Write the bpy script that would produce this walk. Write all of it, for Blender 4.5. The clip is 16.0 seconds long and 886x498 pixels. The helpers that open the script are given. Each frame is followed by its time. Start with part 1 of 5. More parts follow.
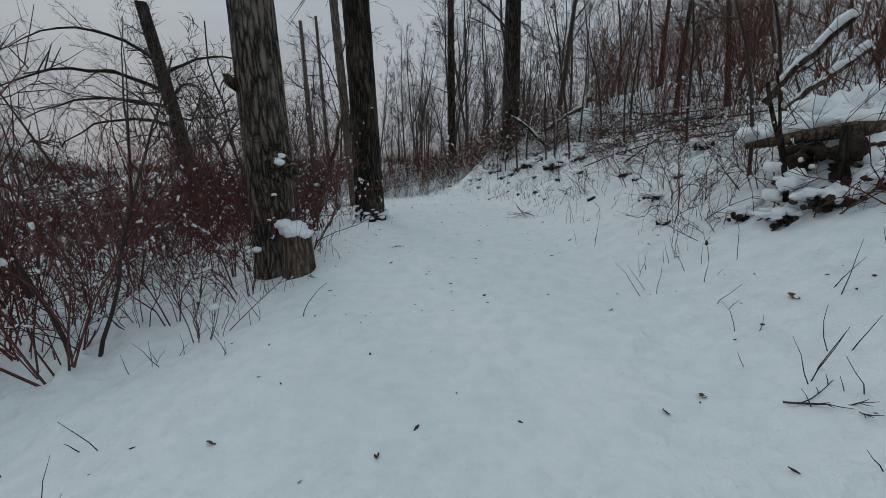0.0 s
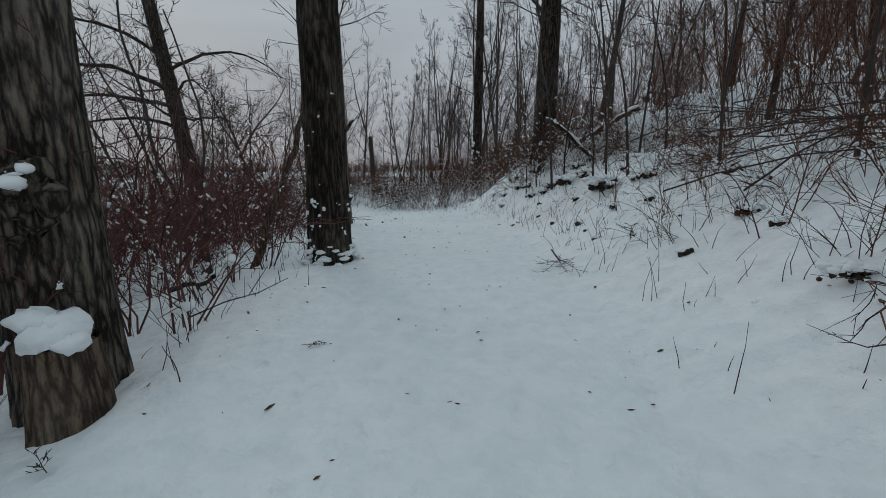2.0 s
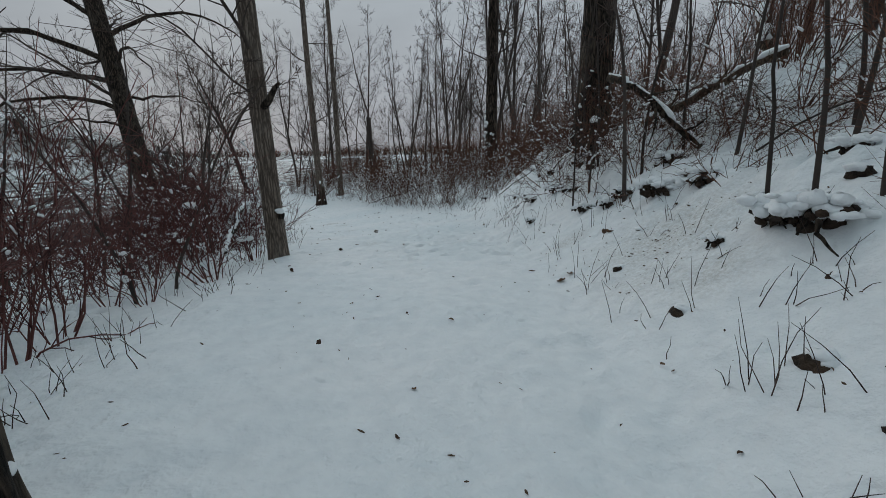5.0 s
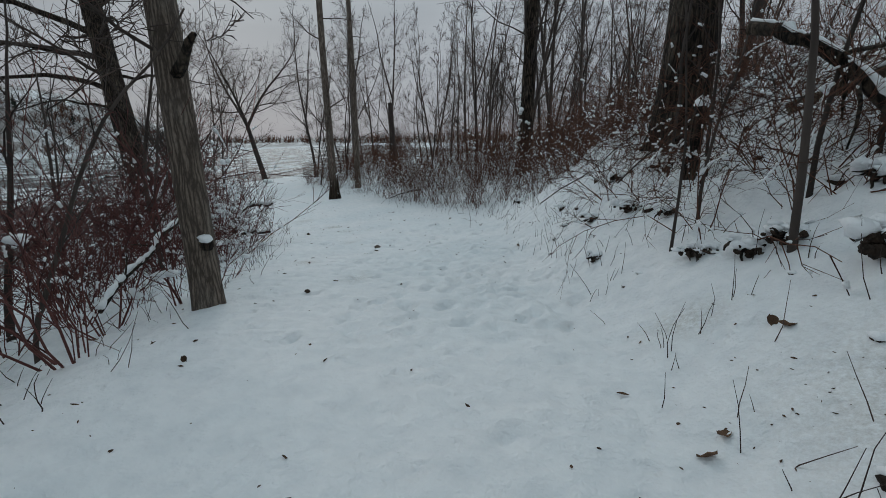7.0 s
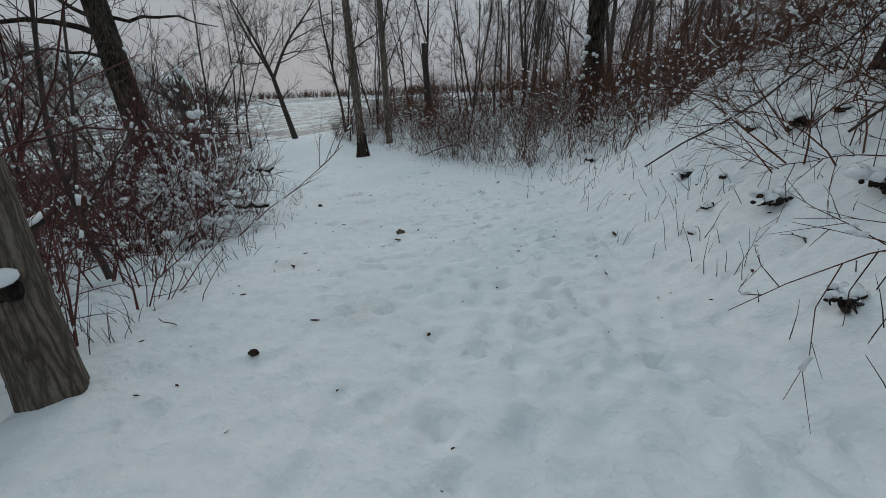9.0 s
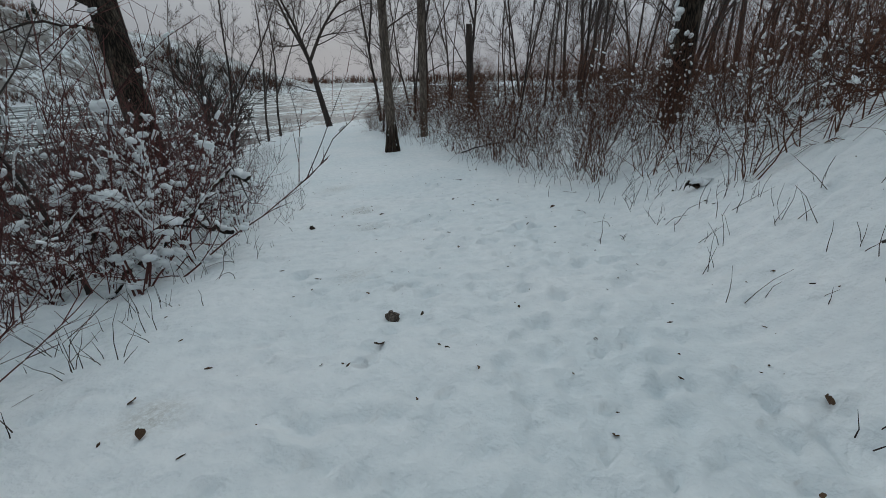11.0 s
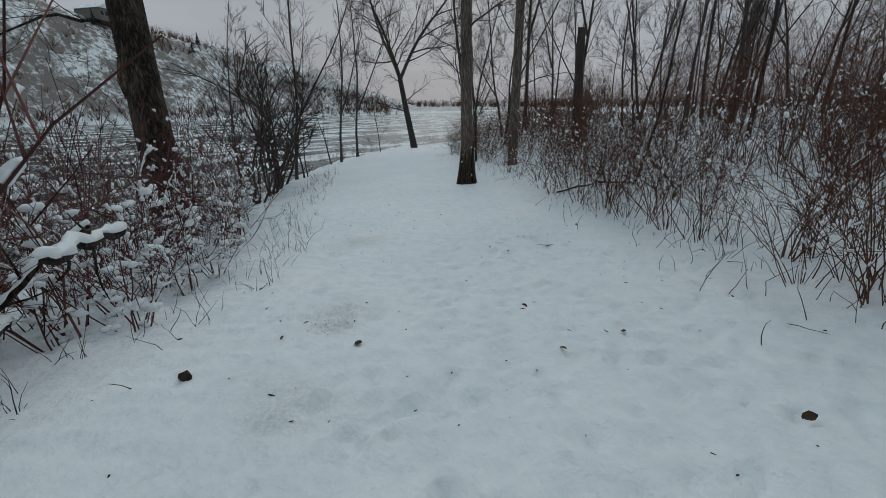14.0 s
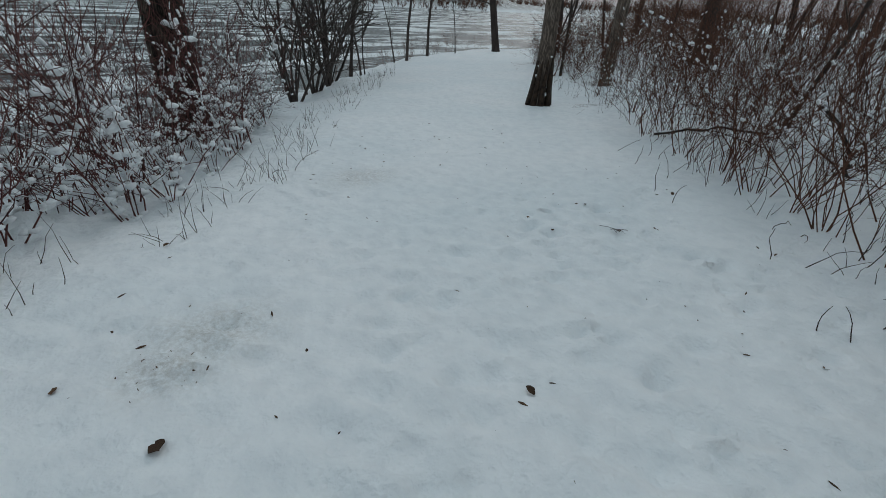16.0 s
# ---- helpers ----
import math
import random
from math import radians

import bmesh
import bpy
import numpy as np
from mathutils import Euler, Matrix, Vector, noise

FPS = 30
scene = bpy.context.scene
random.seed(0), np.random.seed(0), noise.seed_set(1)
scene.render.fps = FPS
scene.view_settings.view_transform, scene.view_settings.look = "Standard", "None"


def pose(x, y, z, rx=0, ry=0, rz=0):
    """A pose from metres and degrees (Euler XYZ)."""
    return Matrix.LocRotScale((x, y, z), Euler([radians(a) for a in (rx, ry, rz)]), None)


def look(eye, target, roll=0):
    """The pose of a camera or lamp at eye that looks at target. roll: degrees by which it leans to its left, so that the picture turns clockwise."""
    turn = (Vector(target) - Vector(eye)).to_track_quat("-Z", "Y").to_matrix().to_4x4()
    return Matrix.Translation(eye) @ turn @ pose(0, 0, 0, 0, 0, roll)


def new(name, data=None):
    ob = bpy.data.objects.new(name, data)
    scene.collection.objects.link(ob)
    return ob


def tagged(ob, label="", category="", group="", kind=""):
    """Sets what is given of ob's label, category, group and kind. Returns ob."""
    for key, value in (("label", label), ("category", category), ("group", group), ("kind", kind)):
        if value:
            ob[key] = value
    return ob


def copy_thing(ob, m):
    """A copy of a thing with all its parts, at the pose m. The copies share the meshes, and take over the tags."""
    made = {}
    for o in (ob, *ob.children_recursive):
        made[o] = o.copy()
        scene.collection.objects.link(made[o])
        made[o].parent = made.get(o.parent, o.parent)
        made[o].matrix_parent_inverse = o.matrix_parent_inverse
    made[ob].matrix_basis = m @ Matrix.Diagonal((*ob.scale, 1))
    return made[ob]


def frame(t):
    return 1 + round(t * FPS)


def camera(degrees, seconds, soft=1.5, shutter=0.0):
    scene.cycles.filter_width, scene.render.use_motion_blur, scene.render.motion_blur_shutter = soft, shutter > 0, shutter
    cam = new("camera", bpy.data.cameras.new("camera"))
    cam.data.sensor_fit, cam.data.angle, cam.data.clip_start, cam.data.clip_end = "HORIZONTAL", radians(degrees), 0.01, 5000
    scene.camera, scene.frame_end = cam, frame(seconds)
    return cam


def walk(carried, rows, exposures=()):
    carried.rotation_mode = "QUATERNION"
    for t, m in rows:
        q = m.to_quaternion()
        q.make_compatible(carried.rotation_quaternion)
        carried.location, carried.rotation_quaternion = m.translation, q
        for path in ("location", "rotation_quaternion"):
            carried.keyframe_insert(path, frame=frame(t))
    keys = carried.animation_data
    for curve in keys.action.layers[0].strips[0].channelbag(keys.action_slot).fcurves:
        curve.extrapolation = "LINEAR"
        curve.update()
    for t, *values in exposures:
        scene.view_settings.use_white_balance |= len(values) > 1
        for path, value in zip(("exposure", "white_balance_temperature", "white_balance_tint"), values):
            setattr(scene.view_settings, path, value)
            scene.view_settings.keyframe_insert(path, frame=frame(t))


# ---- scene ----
cam = camera(91.4, 16.0, soft=0.5)
PATH = [
    (0, (0.121, -0.135, 1.566), (0.081, 1.824, 1.164), -1.9),
    (0.5, (0.279, 0.528, 1.632), (0.205, 2.486, 1.229), -1.1),
    (1, (0.373, 1.193, 1.633), (0.288, 3.152, 1.241), -0.3),
    (1.5, (0.437, 1.828, 1.629), (0.326, 3.787, 1.242), 0.3),
    (2, (0.492, 2.534, 1.647), (0.319, 4.492, 1.279), -0.6),
    (2.5, (0.515, 3.231, 1.654), (0.213, 5.178, 1.311), -0.5),
    (3, (0.533, 3.937, 1.676), (0.224, 5.883, 1.334), -0.6),
    (3.5, (0.518, 4.644, 1.717), (0.21, 6.588, 1.365), 0.7),
    (4, (0.479, 5.349, 1.731), (0.231, 7.3, 1.369), -2.0),
    (4.2, (0.479, 5.634, 1.747), (0.249, 7.582, 1.358), -1.4),
    (6.3, (0.393, 8.117, 1.925), (0.101, 10.039, 1.455), -0.4),
    (6.5, (0.378, 8.368, 1.938), (0.065, 10.285, 1.461), -0.2),
    (7, (0.281, 8.988, 1.892), (-0.075, 10.893, 1.399), -0.5),
    (7.5, (0.201, 9.558, 1.864), (-0.249, 11.441, 1.363), -1.3),
    (8, (0.067, 10.125, 1.794), (-0.422, 11.989, 1.259), -1.5),
    (8.5, (-0.096, 10.69, 1.754), (-0.603, 12.523, 1.134), -2.1),
    (9, (-0.291, 11.243, 1.696), (-0.81, 13.047, 1.006), -2.4),
    (9.2, (-0.367, 11.455, 1.708), (-0.873, 13.251, 0.987), -3.0),
    (11.3, (-0.87, 13.963, 1.659), (-1.591, 15.683, 0.937), -1.8),
    (11.5, (-0.897, 14.237, 1.643), (-1.647, 15.966, 0.973), -2.0),
    (12, (-1.009, 14.893, 1.61), (-1.836, 16.621, 1.036), -1.1),
    (12.5, (-1.234, 15.566, 1.537), (-2.102, 17.29, 1.012), -0.0),
    (13, (-1.507, 16.186, 1.469), (-2.459, 17.866, 0.95), 1.3),
    (13.5, (-1.813, 16.815, 1.378), (-2.802, 18.445, 0.774), -0.3),
    (14, (-2.049, 17.419, 1.352), (-3.115, 18.989, 0.72), -0.5),
    (14.5, (-2.335, 18.011, 1.307), (-3.424, 19.552, 0.643), 0.2),
    (15, (-2.575, 18.551, 1.238), (-3.711, 19.961, 0.389), 0.1),
    (15.5, (-2.751, 19.024, 1.18), (-3.853, 20.379, 0.206), 0.2),
    (16, (-2.762, 19.39, 1.178), (-3.96, 20.638, 0.174), 4.0),
]
walk(cam, [(t, look(eye, target, roll)) for t, eye, target, roll in PATH])

# ---- world and sun: a dull overcast winter afternoon ----
SKY_STRENGTH = 0.53
world = bpy.data.worlds.new("overcast_sky")
scene.world = world
world.use_nodes = True
wn, wl = world.node_tree.nodes, world.node_tree.links
wn.clear()
w_out = wn.new("ShaderNodeOutputWorld")
w_bg = wn.new("ShaderNodeBackground")
w_sky = wn.new("ShaderNodeTexSky")
w_sky.sky_type = "NISHITA"
w_sky.sun_disc = False
w_sky.sun_elevation, w_sky.sun_rotation = radians(16), radians(-35)
w_sky.air_density, w_sky.dust_density = 1.0, 2.0
w_scale = wn.new("ShaderNodeVectorMath")
w_scale.operation = "SCALE"
w_scale.inputs["Scale"].default_value = 0.05
w_co = wn.new("ShaderNodeTexCoord")
w_sep = wn.new("ShaderNodeSeparateXYZ")
w_ramp = wn.new("ShaderNodeValToRGB")
for _p, _c in ((0.0, (0.64, 0.665, 0.725)), (0.10, (0.565, 0.68, 0.795)), (0.30, (0.515, 0.675, 0.815)), (1.0, (0.95, 1.18, 1.29))):
    _e = w_ramp.color_ramp.elements[0] if _p == 0 else w_ramp.color_ramp.elements[1] if _p == 1 else w_ramp.color_ramp.elements.new(_p)
    _e.position, _e.color = _p, (*_c, 1)
w_noise = wn.new("ShaderNodeTexNoise")
w_noise.inputs["Scale"].default_value, w_noise.inputs["Detail"].default_value = 2.2, 5
w_map = wn.new("ShaderNodeMapping")
w_map.inputs["Scale"].default_value = (1, 1, 4)
w_cl = wn.new("ShaderNodeMapRange")
w_cl.inputs["From Min"].default_value, w_cl.inputs["From Max"].default_value = 0.3, 0.7
w_cl.inputs["To Min"].default_value, w_cl.inputs["To Max"].default_value = 0.86, 1.08
w_mul = wn.new("ShaderNodeVectorMath")
w_mul.operation = "SCALE"
w_mix = wn.new("ShaderNodeMix")
w_mix.data_type = "RGBA"
w_mix.inputs["Factor"].default_value = 0.97
wl.new(w_sky.outputs["Color"], w_scale.inputs[0])
wl.new(w_co.outputs["Generated"], w_sep.inputs[0])
wl.new(w_sep.outputs["Z"], w_ramp.inputs["Fac"])
wl.new(w_co.outputs["Generated"], w_map.inputs["Vector"])
wl.new(w_map.outputs["Vector"], w_noise.inputs["Vector"])
wl.new(w_noise.outputs["Fac"], w_cl.inputs["Value"])
wl.new(w_ramp.outputs["Color"], w_mul.inputs[0])
wl.new(w_cl.outputs["Result"], w_mul.inputs["Scale"])
wl.new(w_scale.outputs["Vector"], w_mix.inputs["A"])
wl.new(w_mul.outputs["Vector"], w_mix.inputs["B"])
wl.new(w_mix.outputs["Result"], w_bg.inputs["Color"])
w_bg.inputs["Strength"].default_value = SKY_STRENGTH
wl.new(w_bg.outputs["Background"], w_out.inputs["Surface"])

sun_data = bpy.data.lights.new("sun", "SUN")
sun_data.energy, sun_data.angle, sun_data.color = 0.45, radians(22), (1.0, 0.96, 0.92)
sun = new("sun", sun_data)
sun.matrix_world = look((0, 0, 30), (0.5, -0.8, 29.65 - 0.2))


# ---- materials ----
def material(name, rough=0.9):
    m = bpy.data.materials.new(name)
    m.use_nodes = True
    b = m.node_tree.nodes["Principled BSDF"]
    b.inputs["Roughness"].default_value = rough
    b.inputs["Specular IOR Level"].default_value = 0.25
    return m, m.node_tree.nodes, m.node_tree.links, b


def noise_node(n, l, scale, detail=4, stretch=(1, 1, 1), coords="Object", rough=0.55):
    co = n.new("ShaderNodeTexCoord")
    mp = n.new("ShaderNodeMapping")
    mp.inputs["Scale"].default_value = stretch
    tx = n.new("ShaderNodeTexNoise")
    tx.inputs["Scale"].default_value, tx.inputs["Detail"].default_value = scale, detail
    tx.inputs["Roughness"].default_value = rough
    l.new(co.outputs[coords], mp.inputs["Vector"])
    l.new(mp.outputs["Vector"], tx.inputs["Vector"])
    return tx


def ramp_node(n, l, fac, stops):
    r = n.new("ShaderNodeValToRGB")
    e = r.color_ramp.elements
    while len(e) < len(stops):
        e.new(0.5)
    for k, (p, c) in zip(e, stops):
        k.position, k.color = p, (*c, 1)
    l.new(fac, r.inputs["Fac"])
    return r


def mix_node(n, l, fac, a, b, blend="MIX"):
    x = n.new("ShaderNodeMix")
    x.data_type, x.blend_type = "RGBA", blend
    if isinstance(fac, (int, float)):
        x.inputs["Factor"].default_value = fac
    else:
        l.new(fac, x.inputs["Factor"])
    l.new(a, x.inputs["A"])
    l.new(b, x.inputs["B"])
    return x


def bump_node(n, l, b, height, strength, distance):
    bp = n.new("ShaderNodeBump")
    bp.inputs["Strength"].default_value, bp.inputs["Distance"].default_value = strength, distance
    l.new(height, bp.inputs["Height"])
    l.new(bp.outputs["Normal"], b.inputs["Normal"])


def simple(name, dark, light, scale, rough=0.9, stretch=(1, 1, 1), bump=0.3, dist=0.01, vary=0.25):
    m, n, l, b = material(name, rough)
    big = noise_node(n, l, scale, 5, stretch)
    col = ramp_node(n, l, big.outputs["Fac"], [(0.3, dark), (0.7, light)])
    info = n.new("ShaderNodeObjectInfo")
    shade = n.new("ShaderNodeMapRange")
    shade.inputs["To Min"].default_value, shade.inputs["To Max"].default_value = 1 - vary, 1 + vary
    l.new(info.outputs["Random"], shade.inputs["Value"])
    sc = n.new("ShaderNodeVectorMath")
    sc.operation = "SCALE"
    l.new(col.outputs["Color"], sc.inputs[0])
    l.new(shade.outputs["Result"], sc.inputs["Scale"])
    l.new(sc.outputs["Vector"], b.inputs["Base Color"])
    fine = noise_node(n, l, scale * 4, 4, stretch)
    bump_node(n, l, b, fine.outputs["Fac"], bump, dist)
    return m


def island(name, dark, light, rough=0.9):
    """For joined thickets: every stem has a shade of its own."""
    m, n, l, b = material(name, rough)
    geo = n.new("ShaderNodeNewGeometry")
    c1 = ramp_node(n, l, geo.outputs["Random Per Island"], [(0.0, dark), (1.0, light)])
    nz = noise_node(n, l, 9.0, 3)
    c2 = ramp_node(n, l, nz.outputs["Fac"], [(0.3, (0.7, 0.7, 0.7)), (0.7, (1.15, 1.12, 1.1))])
    mx = mix_node(n, l, 1.0, c1.outputs["Color"], c2.outputs["Color"], "MULTIPLY")
    l.new(mx.outputs["Result"], b.inputs["Base Color"])
    return m


def bark(name, dark, light, pale, freq, depth, squash=0.075):
    """Long furrows between plates, fine grain, and paler patches."""
    m, n, l, b = material(name, 0.92)
    co = n.new("ShaderNodeTexCoord")
    warp = noise_node(n, l, 3.5, 3, (1, 1, 0.6))
    off = n.new("ShaderNodeVectorMath")
    off.operation = "MULTIPLY_ADD"
    l.new(warp.outputs["Color"], off.inputs[0])
    off.inputs[1].default_value = (0.10, 0.10, 0.5)
    l.new(co.outputs["Object"], off.inputs[2])
    mp = n.new("ShaderNodeMapping")
    mp.inputs["Scale"].default_value = (1, 1, squash)
    l.new(off.outputs["Vector"], mp.inputs["Vector"])
    vor = n.new("ShaderNodeTexVoronoi")
    vor.feature = "DISTANCE_TO_EDGE"
    vor.inputs["Scale"].default_value = freq
    l.new(mp.outputs["Vector"], vor.inputs["Vector"])
    grain = noise_node(n, l, freq * 3.2, 6, (1, 1, 0.2), rough=0.7)
    blot = noise_node(n, l, 3.2, 5, (1, 1, 0.4), rough=0.65)
    crack = n.new("ShaderNodeMapRange")
    crack.inputs["From Max"].default_value = 0.4
    crack.inputs["To Min"].default_value = 0.4
    l.new(vor.outputs["Distance"], crack.inputs["Value"])
    mul = n.new("ShaderNodeMath")
    mul.operation = "MULTIPLY"
    l.new(crack.outputs["Result"], mul.inputs[0])
    l.new(grain.outputs["Fac"], mul.inputs[1])
    col = ramp_node(n, l, mul.outputs["Value"], [(0.22, dark), (0.48, light)])
    patch = ramp_node(n, l, blot.outputs["Fac"], [(0.5, (0, 0, 0)), (0.66, (1, 1, 1))])
    amt = n.new("ShaderNodeMath")
    amt.operation = "MULTIPLY"
    l.new(patch.outputs["Color"], amt.inputs[0])
    l.new(mul.outputs["Value"], amt.inputs[1])
    tint = n.new("ShaderNodeRGB")
    tint.outputs[0].default_value = (*pale, 1)
    mx = mix_node(n, l, amt.outputs["Value"], col.outputs["Color"], tint.outputs[0])
    l.new(mx.outputs["Result"], b.inputs["Base Color"])
    bump_node(n, l, b, mul.outputs["Value"], 1.0, depth)
    return m


def snow_ground():
    m, n, l, b = material("trodden_snow", 0.75)
    wide = noise_node(n, l, 0.55, 4)
    fine = noise_node(n, l, 7.0, 6)
    grain = noise_node(n, l, 60.0, 3)
    c1 = ramp_node(n, l, wide.outputs["Fac"], [(0.3, (0.79, 0.83, 0.85)), (0.7, (0.87, 0.88, 0.89))])
    c2 = ramp_node(n, l, fine.outputs["Fac"], [(0.28, (0.90, 0.91, 0.92)), (0.6, (1, 1, 1))])
    mx = mix_node(n, l, 1.0, c1.outputs["Color"], c2.outputs["Color"], "MULTIPLY")
    att = n.new("ShaderNodeAttribute")
    att.attribute_name = "dirt"
    dn = noise_node(n, l, 34.0, 6, rough=0.75)
    add = n.new("ShaderNodeMath")
    add.operation = "MULTIPLY_ADD"
    l.new(dn.outputs["Fac"], add.inputs[0])
    add.inputs[1].default_value = 3.4
    add.inputs[2].default_value = -1.25
    mul = n.new("ShaderNodeMath")
    mul.operation, mul.use_clamp = "MULTIPLY", True
    l.new(att.outputs["Fac"], mul.inputs[0])
    l.new(add.outputs["Value"], mul.inputs[1])
    soil = n.new("ShaderNodeRGB")
    soil.outputs[0].default_value = (0.25, 0.205, 0.145, 1)
    mx2 = mix_node(n, l, mul.outputs["Value"], mx.outputs["Result"], soil.outputs[0])
    veg = n.new("ShaderNodeAttribute")
    veg.attribute_name = "scrub"
    vn = noise_node(n, l, 0.07, 9, (1, 1, 1), rough=0.72)
    tuft = noise_node(n, l, 0.55, 6, (1, 1, 0.35), rough=0.75)
    blend = n.new("ShaderNodeMath")
    blend.operation = "MULTIPLY_ADD"
    l.new(tuft.outputs["Fac"], blend.inputs[0])
    blend.inputs[1].default_value = 0.9
    l.new(vn.outputs["Fac"], blend.inputs[2])
    vr = ramp_node(n, l, blend.outputs["Value"], [(0.80, (0, 0, 0)), (0.97, (0.9, 0.9, 0.9))])
    vm = n.new("ShaderNodeMath")
    vm.operation = "MULTIPLY"
    l.new(veg.outputs["Fac"], vm.inputs[0])
    l.new(vr.outputs["Color"], vm.inputs[1])
    dry = n.new("ShaderNodeRGB")
    dry.outputs[0].default_value = (0.12, 0.095, 0.075, 1)
    mx3 = mix_node(n, l, vm.outputs["Value"], mx2.outputs["Result"], dry.outputs[0])
    l.new(mx3.outputs["Result"], b.inputs["Base Color"])
    both = n.new("ShaderNodeMath")
    both.operation = "MULTIPLY_ADD"
    l.new(grain.outputs["Fac"], both.inputs[0])
    both.inputs[1].default_value = 0.12
    l.new(fine.outputs["Fac"], both.inputs[2])
    mid = noise_node(n, l, 2.6, 4)
    three = n.new("ShaderNodeMath")
    three.operation = "MULTIPLY_ADD"
    l.new(mid.outputs["Fac"], three.inputs[0])
    three.inputs[1].default_value = 1.6
    l.new(both.outputs["Value"], three.inputs[2])
    co = n.new("ShaderNodeTexCoord")
    wob = n.new("ShaderNodeVectorMath")
    wob.operation = "MULTIPLY_ADD"
    l.new(fine.outputs["Color"], wob.inputs[0])
    wob.inputs[1].default_value = (0.12, 0.12, 0.12)
    l.new(co.outputs["Object"], wob.inputs[2])
    vor = n.new("ShaderNodeTexVoronoi")
    vor.inputs["Scale"].default_value = 5.5
    l.new(wob.outputs["Vector"], vor.inputs["Vector"])
    pit = n.new("ShaderNodeMapRange")
    pit.interpolation_type = "SMOOTHSTEP"
    pit.inputs["From Min"].default_value, pit.inputs["From Max"].default_value = -0.1, 0.45
    pit.inputs["To Min"].default_value, pit.inputs["To Max"].default_value = -1.0, 0.0
    l.new(vor.outputs["Distance"], pit.inputs["Value"])
    keep = n.new("ShaderNodeMapRange")
    keep.inputs["From Min"].default_value, keep.inputs["From Max"].default_value = 0.42, 0.75
    l.new(vor.outputs["Color"], keep.inputs["Value"])
    dent = n.new("ShaderNodeMath")
    dent.operation = "MULTIPLY"
    l.new(pit.outputs["Result"], dent.inputs[0])
    l.new(keep.outputs["Result"], dent.inputs[1])
    four = n.new("ShaderNodeMath")
    four.operation = "MULTIPLY_ADD"
    l.new(dent.outputs["Value"], four.inputs[0])
    four.inputs[1].default_value = 0.5
    l.new(three.outputs["Value"], four.inputs[2])
    bump_node(n, l, b, four.outputs["Value"], 0.85, 0.045)
    return m


def river_surface():
    m, n, l, b = material("river_with_ice", 0.25)
    st = noise_node(n, l, 0.22, 8, (1.0, 0.3, 1), rough=0.68)
    ice = ramp_node(n, l, st.outputs["Fac"], [(0.50, (0, 0, 0)), (0.545, (1, 1, 1))])
    wat = n.new("ShaderNodeRGB")
    wat.outputs[0].default_value = (0.09, 0.115, 0.115, 1)
    icec = n.new("ShaderNodeRGB")
    icec.outputs[0].default_value = (0.70, 0.73, 0.74, 1)
    mx = mix_node(n, l, ice.outputs["Color"], wat.outputs[0], icec.outputs[0])
    l.new(mx.outputs["Result"], b.inputs["Base Color"])
    rr = n.new("ShaderNodeMapRange")
    rr.inputs["To Min"].default_value, rr.inputs["To Max"].default_value = 0.22, 0.8
    l.new(ice.outputs["Color"], rr.inputs["Value"])
    l.new(rr.outputs["Result"], b.inputs["Roughness"])
    bump_node(n, l, b, st.outputs["Fac"], 0.4, 0.2)
    return m


M_GROUND = snow_ground()
M_RIVER = river_surface()
M_SNOW = simple("fresh_snow", (0.82, 0.85, 0.87), (0.90, 0.91, 0.92), 6.0, 0.7, bump=0.5, dist=0.02, vary=0.02)
M_BARK_GREY = bark("grey_furrowed_bark", (0.014, 0.011, 0.009), (0.26, 0.21, 0.165), (0.36, 0.32, 0.28), 17.0, 0.06, 0.17)
M_BARK_DARK = bark("dark_wet_bark", (0.005, 0.0036, 0.0028), (0.085, 0.061, 0.044), (0.24, 0.20, 0.16), 20.0, 0.06, 0.10)
M_BARK_MID = bark("brown_grey_bark", (0.07, 0.055, 0.045), (0.25, 0.20, 0.162), (0.28, 0.25, 0.22), 30.0, 0.02)
M_BARK_FAR = simple("bare_tree_bark", (0.035, 0.028, 0.025), (0.085, 0.068, 0.06), 6.0, stretch=(1, 1, 0.2), dist=0.01)
M_TWIG = island("bare_twigs", (0.035, 0.026, 0.024), (0.095, 0.065, 0.055))
M_RED = island("reddish_shrub_stems", (0.048, 0.019, 0.018), (0.20, 0.082, 0.074))
M_BROWN = island("brown_brush_stems", (0.045, 0.020, 0.014), (0.19, 0.090, 0.060))
M_LEAF = simple("dead_brown_leaf", (0.05, 0.032, 0.022), (0.15, 0.085, 0.05), 30.0, vary=0.5)
M_SOIL = simple("frozen_soil", (0.014, 0.011, 0.009), (0.075, 0.05, 0.035), 14.0, bump=0.9, dist=0.03)
M_CUT = bark("weathered_wood", (0.035, 0.024, 0.017), (0.21, 0.15, 0.105), (0.3, 0.25, 0.2), 24.0, 0.03)
M_SPRUCE = simple("dark_spruce_needles", (0.012, 0.018, 0.014), (0.03, 0.042, 0.03), 3.0)
M_WALL = simple("grey_house_siding", (0.16, 0.15, 0.14), (0.22, 0.21, 0.20), 1.0, bump=0.1)
M_ROOF = simple("snowy_house_roof", (0.5, 0.52, 0.54), (0.75, 0.77, 0.78), 0.6)
M_PANE, _n, _l, _b = material("house_window_glass", 0.1)
_b.inputs["Base Color"].default_value = (0.03, 0.035, 0.04, 1)


